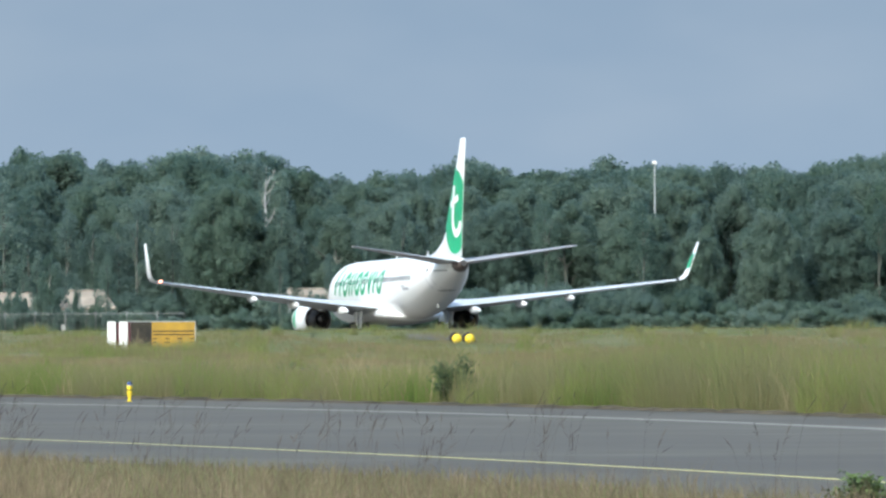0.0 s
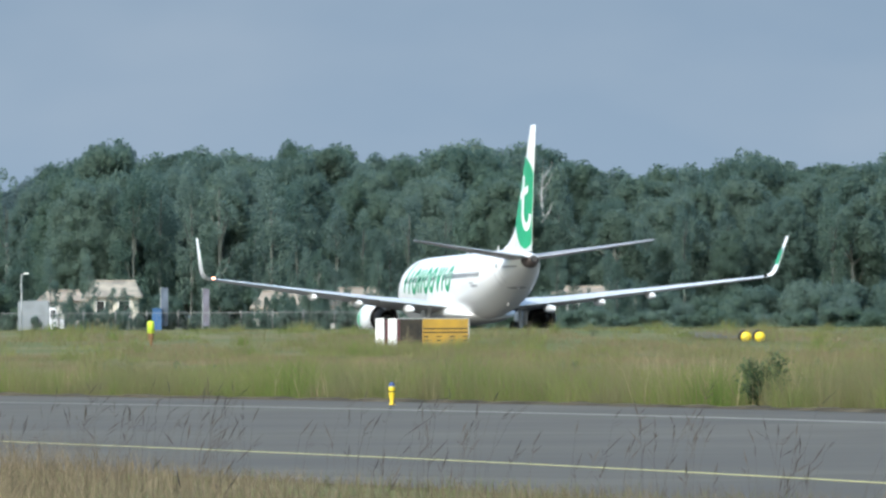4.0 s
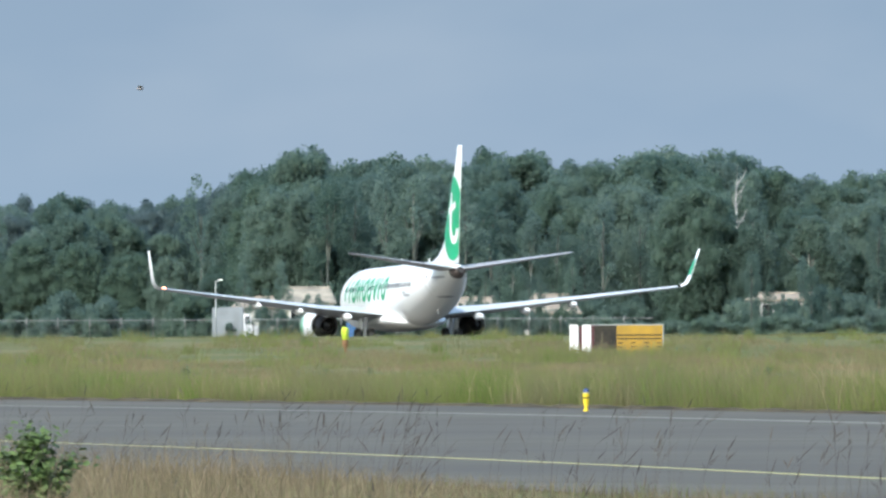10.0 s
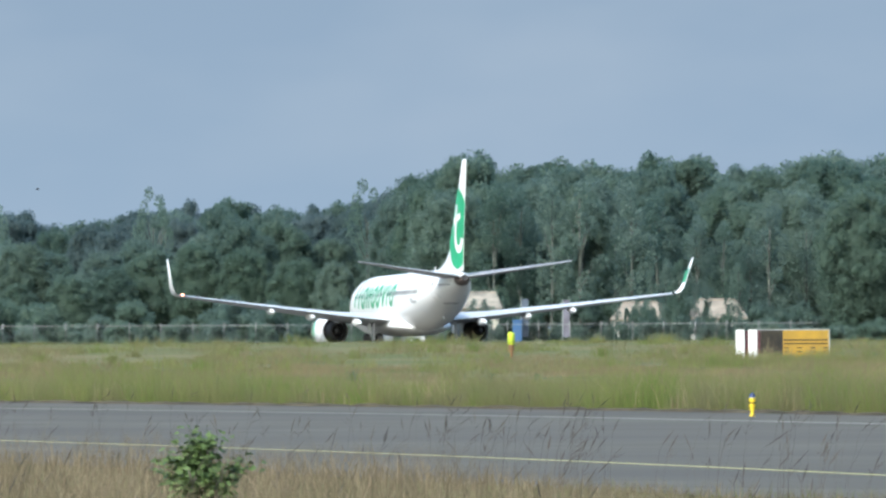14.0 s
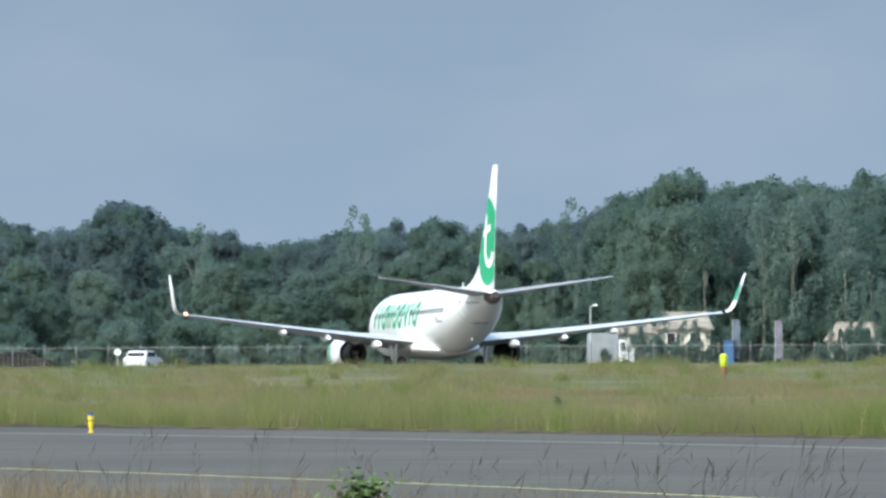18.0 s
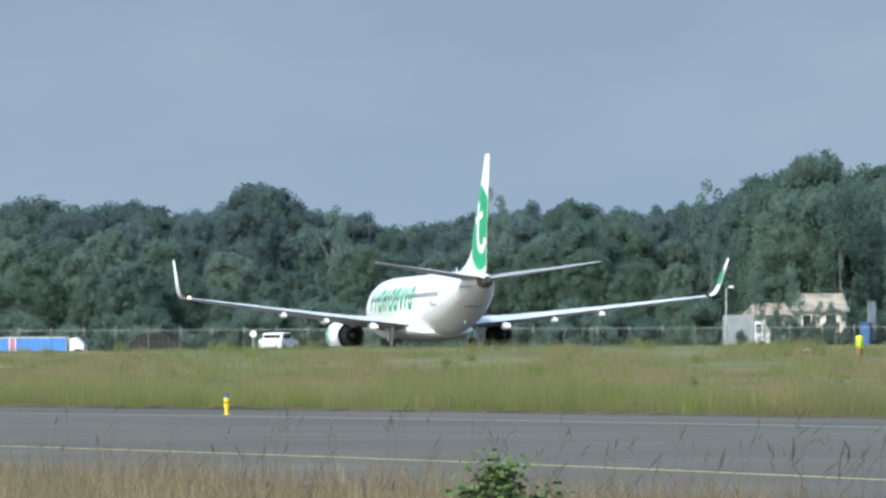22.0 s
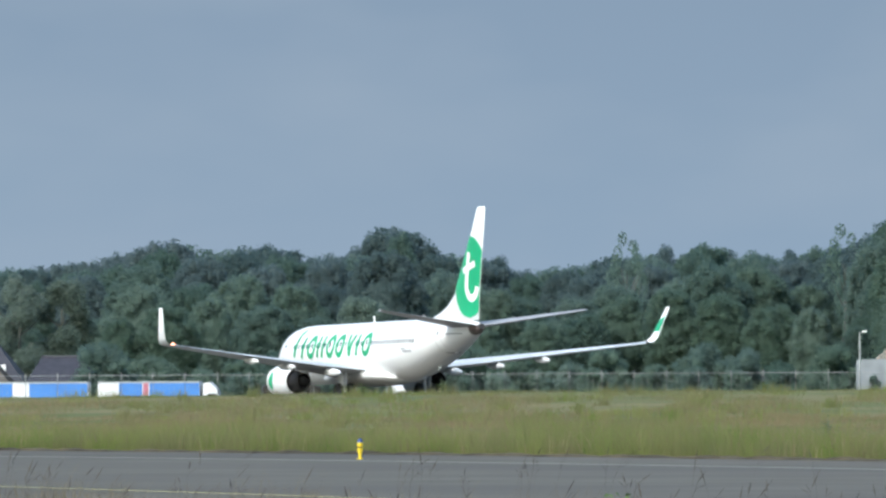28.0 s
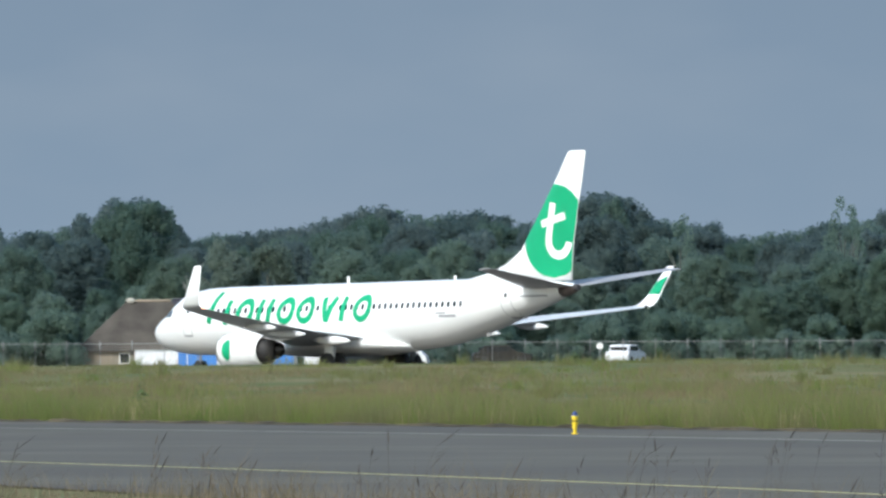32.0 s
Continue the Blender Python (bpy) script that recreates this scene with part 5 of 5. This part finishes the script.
part("disc", lathe([(0.02, -0.02), (0.23, -0.02), (0.24, 0.0), (0.23, 0.02), (0.02, 0.02)], 18, "Y", (0, 0, 1.35)), SIGN_WHITE, rs, "round white sign face")
for k, (p, h) in enumerate(((-560, 2.0), (-508, 2.6), (-455, 2.1), (-545, 2.2), (-420, 1.8), (-478, 2.2), (-432, 2.4), (-600, 1.7), (-66, 2.3), (-34, 1.9), (8, 2.1), (-200, 2.1), (-165, 1.8), (-132, 2.3), (-95, 2.6), (-2120, 1.3), (-2210, 1.1))):
    tree("shrub" if k % 3 else "sparse", k % 2, LEAF_DARK_HAZED, at(p, 991), 991, h * (1 if k % 3 else 1.25), 0.45 if k % 3 else 1.2, k * 1.1, "garden shrub before the houses", "shrub", "garden shrubs")
g = random.Random(31)
for p0, p1, hh in ((-600, -405, 2.2), (-225, 25, 3.0), (300, 475, 2.4), (-230, 30, 2.8)):
    p = p0
    while p < p1:
        h = hh * g.uniform(0.5, 1.3)
        tree("shrub" if g.random() < 0.6 else "tall", g.randrange(4), LEAF_DARK_HAZED if g.random() < 0.6 else LEAF_HAZED, at(p, 994), 994 + g.uniform(-2, 2), h, g.uniform(0.3, 0.5), g.random() * 6, "garden shrub before the houses", "shrub", "garden shrubs")
        p += g.uniform(14, 42)
for p0, p1, k in ((-590, -420, 5), (-225, 20, 9), (315, 470, 6)):
    for j in range(k):
        p = p0 + (p1 - p0) * (j + g.uniform(0.1, 0.9)) / k
        tree("edge", g.randrange(4), LEAF_DARK_HAZED if g.random() < 0.5 else LEAF_HAZED, at(p, 996), 996 + g.uniform(-3, 3), g.uniform(3.2, 6.5), g.uniform(0.6, 1.1), g.random() * 6, "slender young tree before the houses", "tree", "young trees before the houses")
BIRD = bird()
INSECT_GREY = material("insect_grey", (0.22, 0.21, 0.22), (0.15, 0.14, 0.15), 200, rough=0.5)
INSECT = thing("insect", "small grey-brown flying insect close to the camera", "insect")
part("body", lathe([(0.0005, -0.008), (0.003, -0.005), (0.004, 0.0), (0.003, 0.005), (0.0005, 0.009)], 10, "Y"), INSECT_GREY, INSECT, smooth=True)
for s in (-1, 1):
    part("wing", loft([[Vector((s * x, y, z)) for y in (a, b, c)] for x, z, a, b, c in ((0.002, 0.002, -0.004, 0.0, 0.003), (0.008, 0.005, -0.006, 0.0, 0.004), (0.012, 0.006, -0.004, -0.001, 0.002))], False), INSECT_GREY, INSECT)
leaf_bush("weed_bush", 6.78, 239, 1.12, 1.2, 2600, 0.078, WEED_GREEN, "grey-green weed bush beside the taxiway", 5, 14)
leaf_bush("bramble_bush", -4.70, 120, 0.84, 1.0, 2600, 0.085, BUSHLEAF, "leafy green bramble bush in dry grass", 6, 16)
leaf_bush("bramble_bush", 7.1, 96, 0.36, 0.8, 900, 0.075, BUSHLEAF, "small leafy bramble in dry grass", 7, 12)
for k, (p, y, h) in enumerate(((-2137, 345, 0.8), (-790, 700, 0.5), (-1482, 735, 0.55), (-1342, 735, 0.65))):
    leaf_bush("weed_bush", at(p, y), y, h, h * 0.9, 320, 0.09, BUSHLEAF, "dark weed clump in the meadow grass", 20 + k)


w = random.Random(77)
for k in range(26):
    p, y = w.uniform(-2600, 1400), w.choice((w.uniform(300, 420), w.uniform(560, 720)))
    h = w.uniform(0.3, 0.7)
    leaf_bush("weed_bush", at(p, y), y, h, h * w.uniform(0.8, 1.6), 160, 0.08, WEED, "grey-green weed clump in the meadow grass", 60 + k, 8)


# ---- grass ----
def blades(name, xs, ys, zs, hs, ws, mat, label, seed, lean=0.25):
    """Many tapered, leaning blades in one mesh."""
    g = np.random.default_rng(seed)
    n = len(xs)
    a = g.uniform(0, 2 * np.pi, n)
    lx, ly = np.cos(a), np.sin(a) * 0.5
    ln = np.abs(g.normal(0, lean, n)) * hs + g.normal(0.06, 0.03, n) * hs
    f = g.uniform(-0.7, 0.7, n)
    wx, wy = np.cos(f) * ws / 2, np.sin(f) * ws / 2
    co = np.empty((n, 5, 3))
    for k, (t, wd, sd) in enumerate(((0, 1, -1), (0, 1, 1), (0.55, 0.8, -1), (0.55, 0.8, 1), (1, 0, 0))):
        co[:, k, 0] = xs + lx * ln * t ** 2 + sd * wx * wd
        co[:, k, 1] = ys + ly * ln * t ** 2 + sd * wy * wd
        co[:, k, 2] = zs + hs * t
    base = np.arange(n) * 5
    loops = np.stack([base, base + 1, base + 3, base + 2, base + 2, base + 3, base + 4], 1).ravel()
    me = bpy.data.meshes.new(name)
    me.vertices.add(n * 5)
    me.vertices.foreach_set("co", co.ravel())
    me.loops.add(n * 7)
    me.loops.foreach_set("vertex_index", loops.astype(np.int32))
    me.polygons.add(n * 2)
    st = np.stack([np.arange(n) * 7, np.arange(n) * 7 + 4], 1).ravel()
    me.polygons.foreach_set("loop_start", st.astype(np.int32))
    me.update(calc_edges=True)
    me.validate()
    return tagged(part(name, me, mat), label, "grass", kind="stuff")


def lumps(xs, ys, s, k=0.0):
    return np.sin(xs * s + k) * np.cos(ys * s * 0.37 + 1.3 * k) * 0.5 + np.sin(xs * s * 2.3 + ys * s * 0.21 + k) * 0.35 + np.sin(xs * s * 5.1 - ys * s * 0.5) * 0.2


def scatter(n, y0, y1, seed, p0=-2750, p1=1950, power=1.0):
    g = np.random.default_rng(seed)
    ys = y0 + (y1 - y0) * g.random(n) ** power
    xs = np.tan(g.uniform(p0, p1, n) / 24000) * ys
    return xs, ys, g


far_v, near_v, sw_v = np.vectorize(edge_far), np.vectorize(edge_near), np.vectorize(swell)


def patch(xs, ys, k):
    """Slow patches, 0 to 1: short mown grass against tall rough grass."""
    v = np.sin(xs * 0.62 + ys * 0.031 + k) + 0.8 * np.sin(xs * 0.37 - ys * 0.047 + 2.1 * k) + 0.7 * np.sin(xs * 1.5 + 0.4 * np.sin(ys * 0.1) + 1.7 * k) * np.sin(ys * 0.06 + xs * 0.2 + k)
    return np.clip(0.5 + 0.32 * v, 0, 1)


def meadow():
    # verge along the taxiway, tallest, in tussocks
    g = np.random.default_rng(1)
    n = 280000
    ys = 175 + g.random(n) * 210
    xs = far_v(ys) + 0.45 + np.abs(g.normal(0, 5.5, n)) + 0.25 * np.sin(ys * 0.9)
    ok = (xs / ys > -0.118) & (xs / ys < 0.085)
    xs, ys = xs[ok], ys[ok]
    away = np.clip((xs - far_v(ys)) / 13, 0, 1)
    h = (0.56 + 0.44 * np.clip(xs / ys / 0.045 + 0.5, 0.25, 1.35) * (0.4 + 0.6 * patch(xs, ys, 0.6)) + 0.14 * lumps(xs, ys, 1.1) + 0.16 * lumps(xs, ys, 0.33, 1.9)) * (1 - 0.7 * away)
    h = np.clip(h, 0.09, 1.2) * (0.35 + 0.4 * g.exponential(1.0, len(xs)).clip(0, 2.2))
    blades("verge_grass", xs, ys, np.zeros(len(xs)), h, 0.010 * g.uniform(0.6, 1.5, len(xs)), VERGE, "tall green and straw verge grass beside the taxiway", 2, 0.55)
    # straw-coloured stems standing out of the verge
    pick = g.random(len(xs)) < 0.08 + 0.17 * patch(xs, ys, 3.0)
    sx, sy = xs[pick], ys[pick]
    sh = h[pick] * g.uniform(0.9, 1.5, len(sx))
    blades("straw_stems", sx, sy, np.zeros(len(sx)), sh, 0.006 * g.uniform(0.6, 1.5, len(sx)), FLOWER, "straw-coloured stems in the verge grass", 13, 0.4)
    # pale seed stalks and fresh green clumps standing clear of the verge
    n = 9000
    sy = 180 + g.random(n) * 190
    sx = far_v(sy) + 0.5 + np.abs(g.normal(0, 4.5, n))
    keep = (sx / sy > -0.118) & (sx / sy < 0.085) & (patch(sx * 1.7, sy * 2.1, 4.2) + g.normal(0, 0.12, n) > 0.55)
    sx, sy = sx[keep], sy[keep]
    tall = 0.55 + 0.45 * np.clip(sx / sy / 0.05 + 0.6, 0, 1)
    blades("seed_stalks", sx, sy, np.zeros(len(sx)), tall * g.uniform(0.55, 1.15, len(sx)), 0.011 * g.uniform(0.6, 1.4, len(sx)), STALK, "pale straw seed stalks above the verge grass", 16, 0.3)
    # tussocks: fans of taller blades in the verge, in the meadow and round the sign
    cx, cy, cw, ch = [], [], [], []
    for k in range(1300):
        y = 185 + g.random() * 230
        x = edge_far(y) + 0.6 + abs(g.normal(0, 7.0))
        if -0.118 < x / y < 0.085:
            cx.append(x), cy.append(y), cw.append(g.uniform(0.15, 0.5)), ch.append(g.uniform(0.25, 0.62) * (0.75 + 0.35 * min(max(x / y / 0.04 + 0.5, 0), 1)))
    for k in range(70):
        cx.append(g.uniform(-2.5, 6.5)), cy.append(g.uniform(520, 557)), cw.append(g.uniform(0.3, 0.7)), ch.append(g.uniform(0.25, 0.7))
    for k in range(620):
        y = g.uniform(400, 690)
        cx.append(math.tan(g.uniform(-2750, 1950) / 24000) * y), cy.append(y), cw.append(g.uniform(0.3, 1.1)), ch.append(g.uniform(0.2, 0.62))
    n = 75
    tx = np.repeat(cx, n) + np.repeat(cw, n) * g.normal(0, 0.5, n * len(cx))
    ty = np.repeat(cy, n) + np.repeat(cw, n) * g.normal(0, 0.5, n * len(cx))
    th = np.repeat(ch, n) * g.uniform(0.35, 1.15, len(tx))
    keep = tx > far_v(ty) + 0.4
    tx, ty, th = tx[keep], ty[keep], th[keep]
    blades("tussock_grass", tx, ty, sw_v(tx, ty), th, 0.010 * (ty / 300) * g.uniform(0.5, 1.3, len(tx)), VERGE, "taller green tussocks standing in the meadow", 14, 0.5)
    pick = g.random(len(tx)) < 0.16
    blades("straw_tussocks", tx[pick], ty[pick], sw_v(tx[pick], ty[pick]), th[pick] * 1.35, 0.007 * (ty[pick] / 300), FLOWER, "straw-coloured seed stalks in the tussocks", 15, 0.35)
    for n, y0, y1, h0, h1, w, sd, mat, nm in ((120000, 215, 520, 0.03, 0.14, 0.012, 3, BLADE, "meadow_grass"), (70000, 470, 640, 0.05, 0.22, 0.018, 4, BLADE, "meadow_grass"), (40000, 620, 775, 0.04, 0.12, 0.028, 7, BLADE, "meadow_grass"), (90000, 190, 430, 0.12, 0.38, 0.006, 5, FLOWER, "flowering_grass"), (90000, 430, 650, 0.12, 0.36, 0.012, 6, FLOWER, "flowering_grass")):
        xs, ys, g = scatter(n, y0, y1, sd)
        pt = patch(xs, ys, 0.6 if sd in (3, 5) else 2.4)
        keep = (xs > far_v(ys) + 0.5) & (pt + g.normal(0, 0.15, len(xs)) > (0.12 if mat is BLADE else 0.42))
        xs, ys, pt = xs[keep], ys[keep], pt[keep]
        h = (h0 + (h1 - h0) * pt ** 1.5 * (0.7 + 0.4 * np.clip(xs / ys / 0.04 + 0.5, 0, 1)) + 0.15 * h1 * lumps(xs, ys, 0.9, sd)).clip(0.04, 1) * g.uniform(0.5, 1.2, len(xs))
        blades(nm, xs, ys, sw_v(xs, ys), h, w * g.uniform(0.6, 1.5, len(xs)), mat, "meadow grass in short and tall patches" if mat is BLADE else "pale pinkish flowering grass in the meadow", sd, 0.45)


def near_grass():
    xs, ys, g = scatter(150000, 82, 190, 8, -2750, 2150, 1.4)
    ok = xs < near_v(ys) + 0.3 * np.sin(ys) + g.normal(0, 0.25, len(xs))
    xs, ys = xs[ok], ys[ok]
    h = np.clip(0.36 + 0.18 * lumps(xs, ys, 1.1, 2), 0.08, 0.7) * (1 - 0.32 * np.clip((xs / ys + 0.02) / 0.02, 0, 1)) * (1 - 0.66 * np.clip((ys - 98) / 40, 0, 1) * np.clip((xs / ys + 0.03) / 0.03, 0, 1)) * (0.3 + 0.45 * g.exponential(1.0, len(xs)).clip(0, 2.4))
    blades("dry_grass", xs, ys, np.zeros(len(xs)), h, 0.0045 * g.uniform(0.6, 1.5, len(xs)), STRAW, "dry straw-coloured grass beside the taxiway", 9, 0.6)
    xs, ys, g = scatter(18000, 82, 150, 10, -2750, 2100, 1.2)
    ok = xs < near_v(ys)
    xs, ys = xs[ok], ys[ok]
    blades("green_grass", xs, ys, np.zeros(len(xs)), 0.26 * (1 - 0.5 * np.clip((ys - 100) / 45, 0, 1)) * g.uniform(0.5, 1.2, len(xs)), 0.006 * g.uniform(0.6, 1.5, len(xs)), BLADE, "greener blades among the dry grass", 11, 0.4)
    # stems with dark seed heads
    xs, ys, g = scatter(11000, 84, 158, 12, -2750, 2150)
    ok = (xs < near_v(ys)) & (lumps(xs, ys, 1.6, 1) + g.normal(0, 0.2, len(xs)) > 0.66)
    xs, ys = xs[ok], ys[ok]
    verts, faces = [], []
    r = random.Random(5)
    for x, y in zip(xs, ys):
        h = r.uniform(0.5, 1.0)
        dx, dy = r.gauss(0.06, 0.07), r.gauss(0, 0.05)
        p = [Vector((x, y, 0)), Vector((x + dx * 0.3, y, h * 0.6)), Vector((x + dx, y + dy, h))]
        hd = r.uniform(0.09, 0.17)
        q = p[2] + Vector((dx * 0.8 + r.gauss(0, 0.03), dy * 0.6, hd))
        k = len(verts)
        w = 0.0009
        for a in p:
            verts += [a + Vector((-w, 0, 0)), a + Vector((w, 0, 0)), a + Vector((0, -w, 0))]
        for s in (0, 3):
            for i in range(3):
                faces.append((k + s + i, k + s + (i + 1) % 3, k + s + 3 + (i + 1) % 3, k + s + 3 + i))
        # a main spike and a few short side spikelets
        spikes = [(p[2], q, r.uniform(0.004, 0.0065))]
        for j in range(r.randrange(0, 5)):
            o = p[1].lerp(p[2], r.uniform(0.72, 1.0))
            spikes.append((o, o + Vector((r.gauss(dx * 0.5, 0.045), r.gauss(0, 0.03), r.uniform(0.03, 0.09))), r.uniform(0.002, 0.004)))
        for o, q, w in spikes:
            k = len(verts)
            m = o.lerp(q, 0.45)
            verts += [o, m + Vector((-w, 0, 0)), m + Vector((w, 0, 0)), m + Vector((0, -w, 0)), q]
            faces += [(k, k + 1, k + 3), (k, k + 3, k + 2), (k, k + 2, k + 1), (k + 4, k + 3, k + 1), (k + 4, k + 2, k + 3), (k + 4, k + 1, k + 2)]
    me = bpy.data.meshes.new("seeds")
    me.from_pydata(verts, [], faces)
    tagged(part("seeding_grass", me, SEED), "tall grass stems with dark brown seed heads", "grass", kind="stuff")


meadow()
near_grass()


def motions():
    walk(PLANE, [(t, pose(x, y, -0.08, -0.9, 0, turn)) for t, x, y, turn in AIRLINER_ROWS])
    rows = [(0.0, 70, 6.5), (10.5, -11.5, 8.0), (11.0, -15.6, 8.8), (11.5, -19.4, 10.0), (12.0, -23.9, 9.44), (12.5, -28.0, 9.2), (13.0, -32.2, 9.33), (13.5, -36.6, 9.5), (14.0, -40.55, 9.65), (16.0, -57, 12), (32.0, -190, 30)]
    fly = [(0.0, 14.0, 3.0), (9.3, 3.2, 1.52), (9.6, 1.43, 1.83), (9.8, 0.24, 2.05), (9.9, -0.354, 2.153), (10.0, -0.948, 2.26), (10.1, -1.54, 2.37), (10.3, -2.73, 2.58), (11.0, -6.0, 3.0), (32.0, -40.0, 6.0)]
    walk(INSECT, [(t, pose(x, 30, z, 0, 0, 80)) for t, x, z in fly])
    walk(BIRD, [(t, pose(x, 760 + 2 * t, z, 0, 0, 80)) for t, x, z in rows])


# seconds, x, y, turn
AIRLINER_ROWS = [
    (0.0, 20.19, 822.50, 10.53), (0.5, 18.75, 829.80, 10.40), (1.0, 17.06, 837.10, 10.41), (1.5, 15.51, 844.39, 10.41), (2.0, 14.02, 853.08, 10.29),
    (2.4, 12.57, 872.74, 10.42), (2.6, 11.12, 818.78, 10.44), (2.8, 10.31, 791.13, 10.40), (3.0, 10.06, 799.85, 10.35), (3.5, 8.66, 804.39, 10.53),
    (5.5, 3.10, 822.90, 10.53), (6.0, 1.66, 827.62, 10.40), (6.5, 0.26, 832.37, 10.43), (7.0, -1.03, 837.16, 10.75), (7.5, -2.41, 841.99, 10.74),
    (8.0, -3.73, 846.85, 10.73), (8.5, -5.01, 851.75, 10.79), (9.0, -6.66, 856.69, 10.90), (9.5, -7.65, 861.66, 11.00), (10.0, -9.16, 866.67, 11.01),
    (10.5, -10.36, 871.72, 11.01), (11.0, -11.81, 876.80, 11.03), (11.5, -13.22, 881.92, 11.13), (12.0, -14.67, 887.07, 11.40), (12.5, -16.00, 892.27, 11.43),
    (13.0, -17.50, 897.50, 11.42), (13.5, -18.84, 902.76, 11.52), (14.0, -20.32, 908.06, 11.69), (14.5, -21.76, 919.12, 11.70),
    (14.7, -22.67, 928.40, 11.71), (14.8, -22.58, 900.60, 11.71), (14.9, -22.35, 874.10, 11.72), (15.0, -21.69, 831.78, 11.72),
    (15.5, -23.06, 833.84, 12.25), (17.5, -28.64, 845.03, 12.50), (18.0, -30.13, 848.41, 12.55), (18.5, -31.42, 851.98, 12.56), (19.0, -32.94, 855.69, 12.56),
    (19.5, -34.18, 859.53, 12.56), (20.0, -35.55, 863.46, 12.55), (20.3, -36.29, 865.85, 12.64), (20.4, -36.82, 866.65, 13.12), (20.5, -37.13, 867.44, 13.10),
    (21.0, -38.09, 871.47, 13.11), (21.5, -39.22, 875.51, 13.10), (22.0, -40.27, 879.54, 13.10), (22.5, -41.42, 883.51, 13.08), (23.0, -42.45, 887.42, 13.06),
    (23.5, -43.58, 891.20, 13.53), (24.0, -44.50, 894.86, 13.99), (24.5, -45.70, 898.34, 14.70), (25.0, -46.65, 901.65, 15.35), (25.5, -47.73, 904.72, 16.56),
    (27.5, -52.17, 914.16, 22.18), (28.0, -53.10, 915.68, 23.66), (28.5, -54.76, 916.77, 26.16), (29.0, -55.63, 917.48, 28.51), (29.5, -57.37, 917.68, 30.92),
    (30.0, -58.34, 917.45, 33.21), (30.5, -60.55, 922.94, 35.73),
    (30.6, -58.69, 883.40, 36.40), (30.7, -57.36, 859.60, 37.06), (30.8, -55.20, 825.50, 37.72), (30.9, -55.25, 823.60, 38.40), (31.0, -55.45, 823.60, 39.06), (31.6, -57.44, 823.47, 42.29), (32.0, -58.70, 823.37, 44.45),
]

motions()
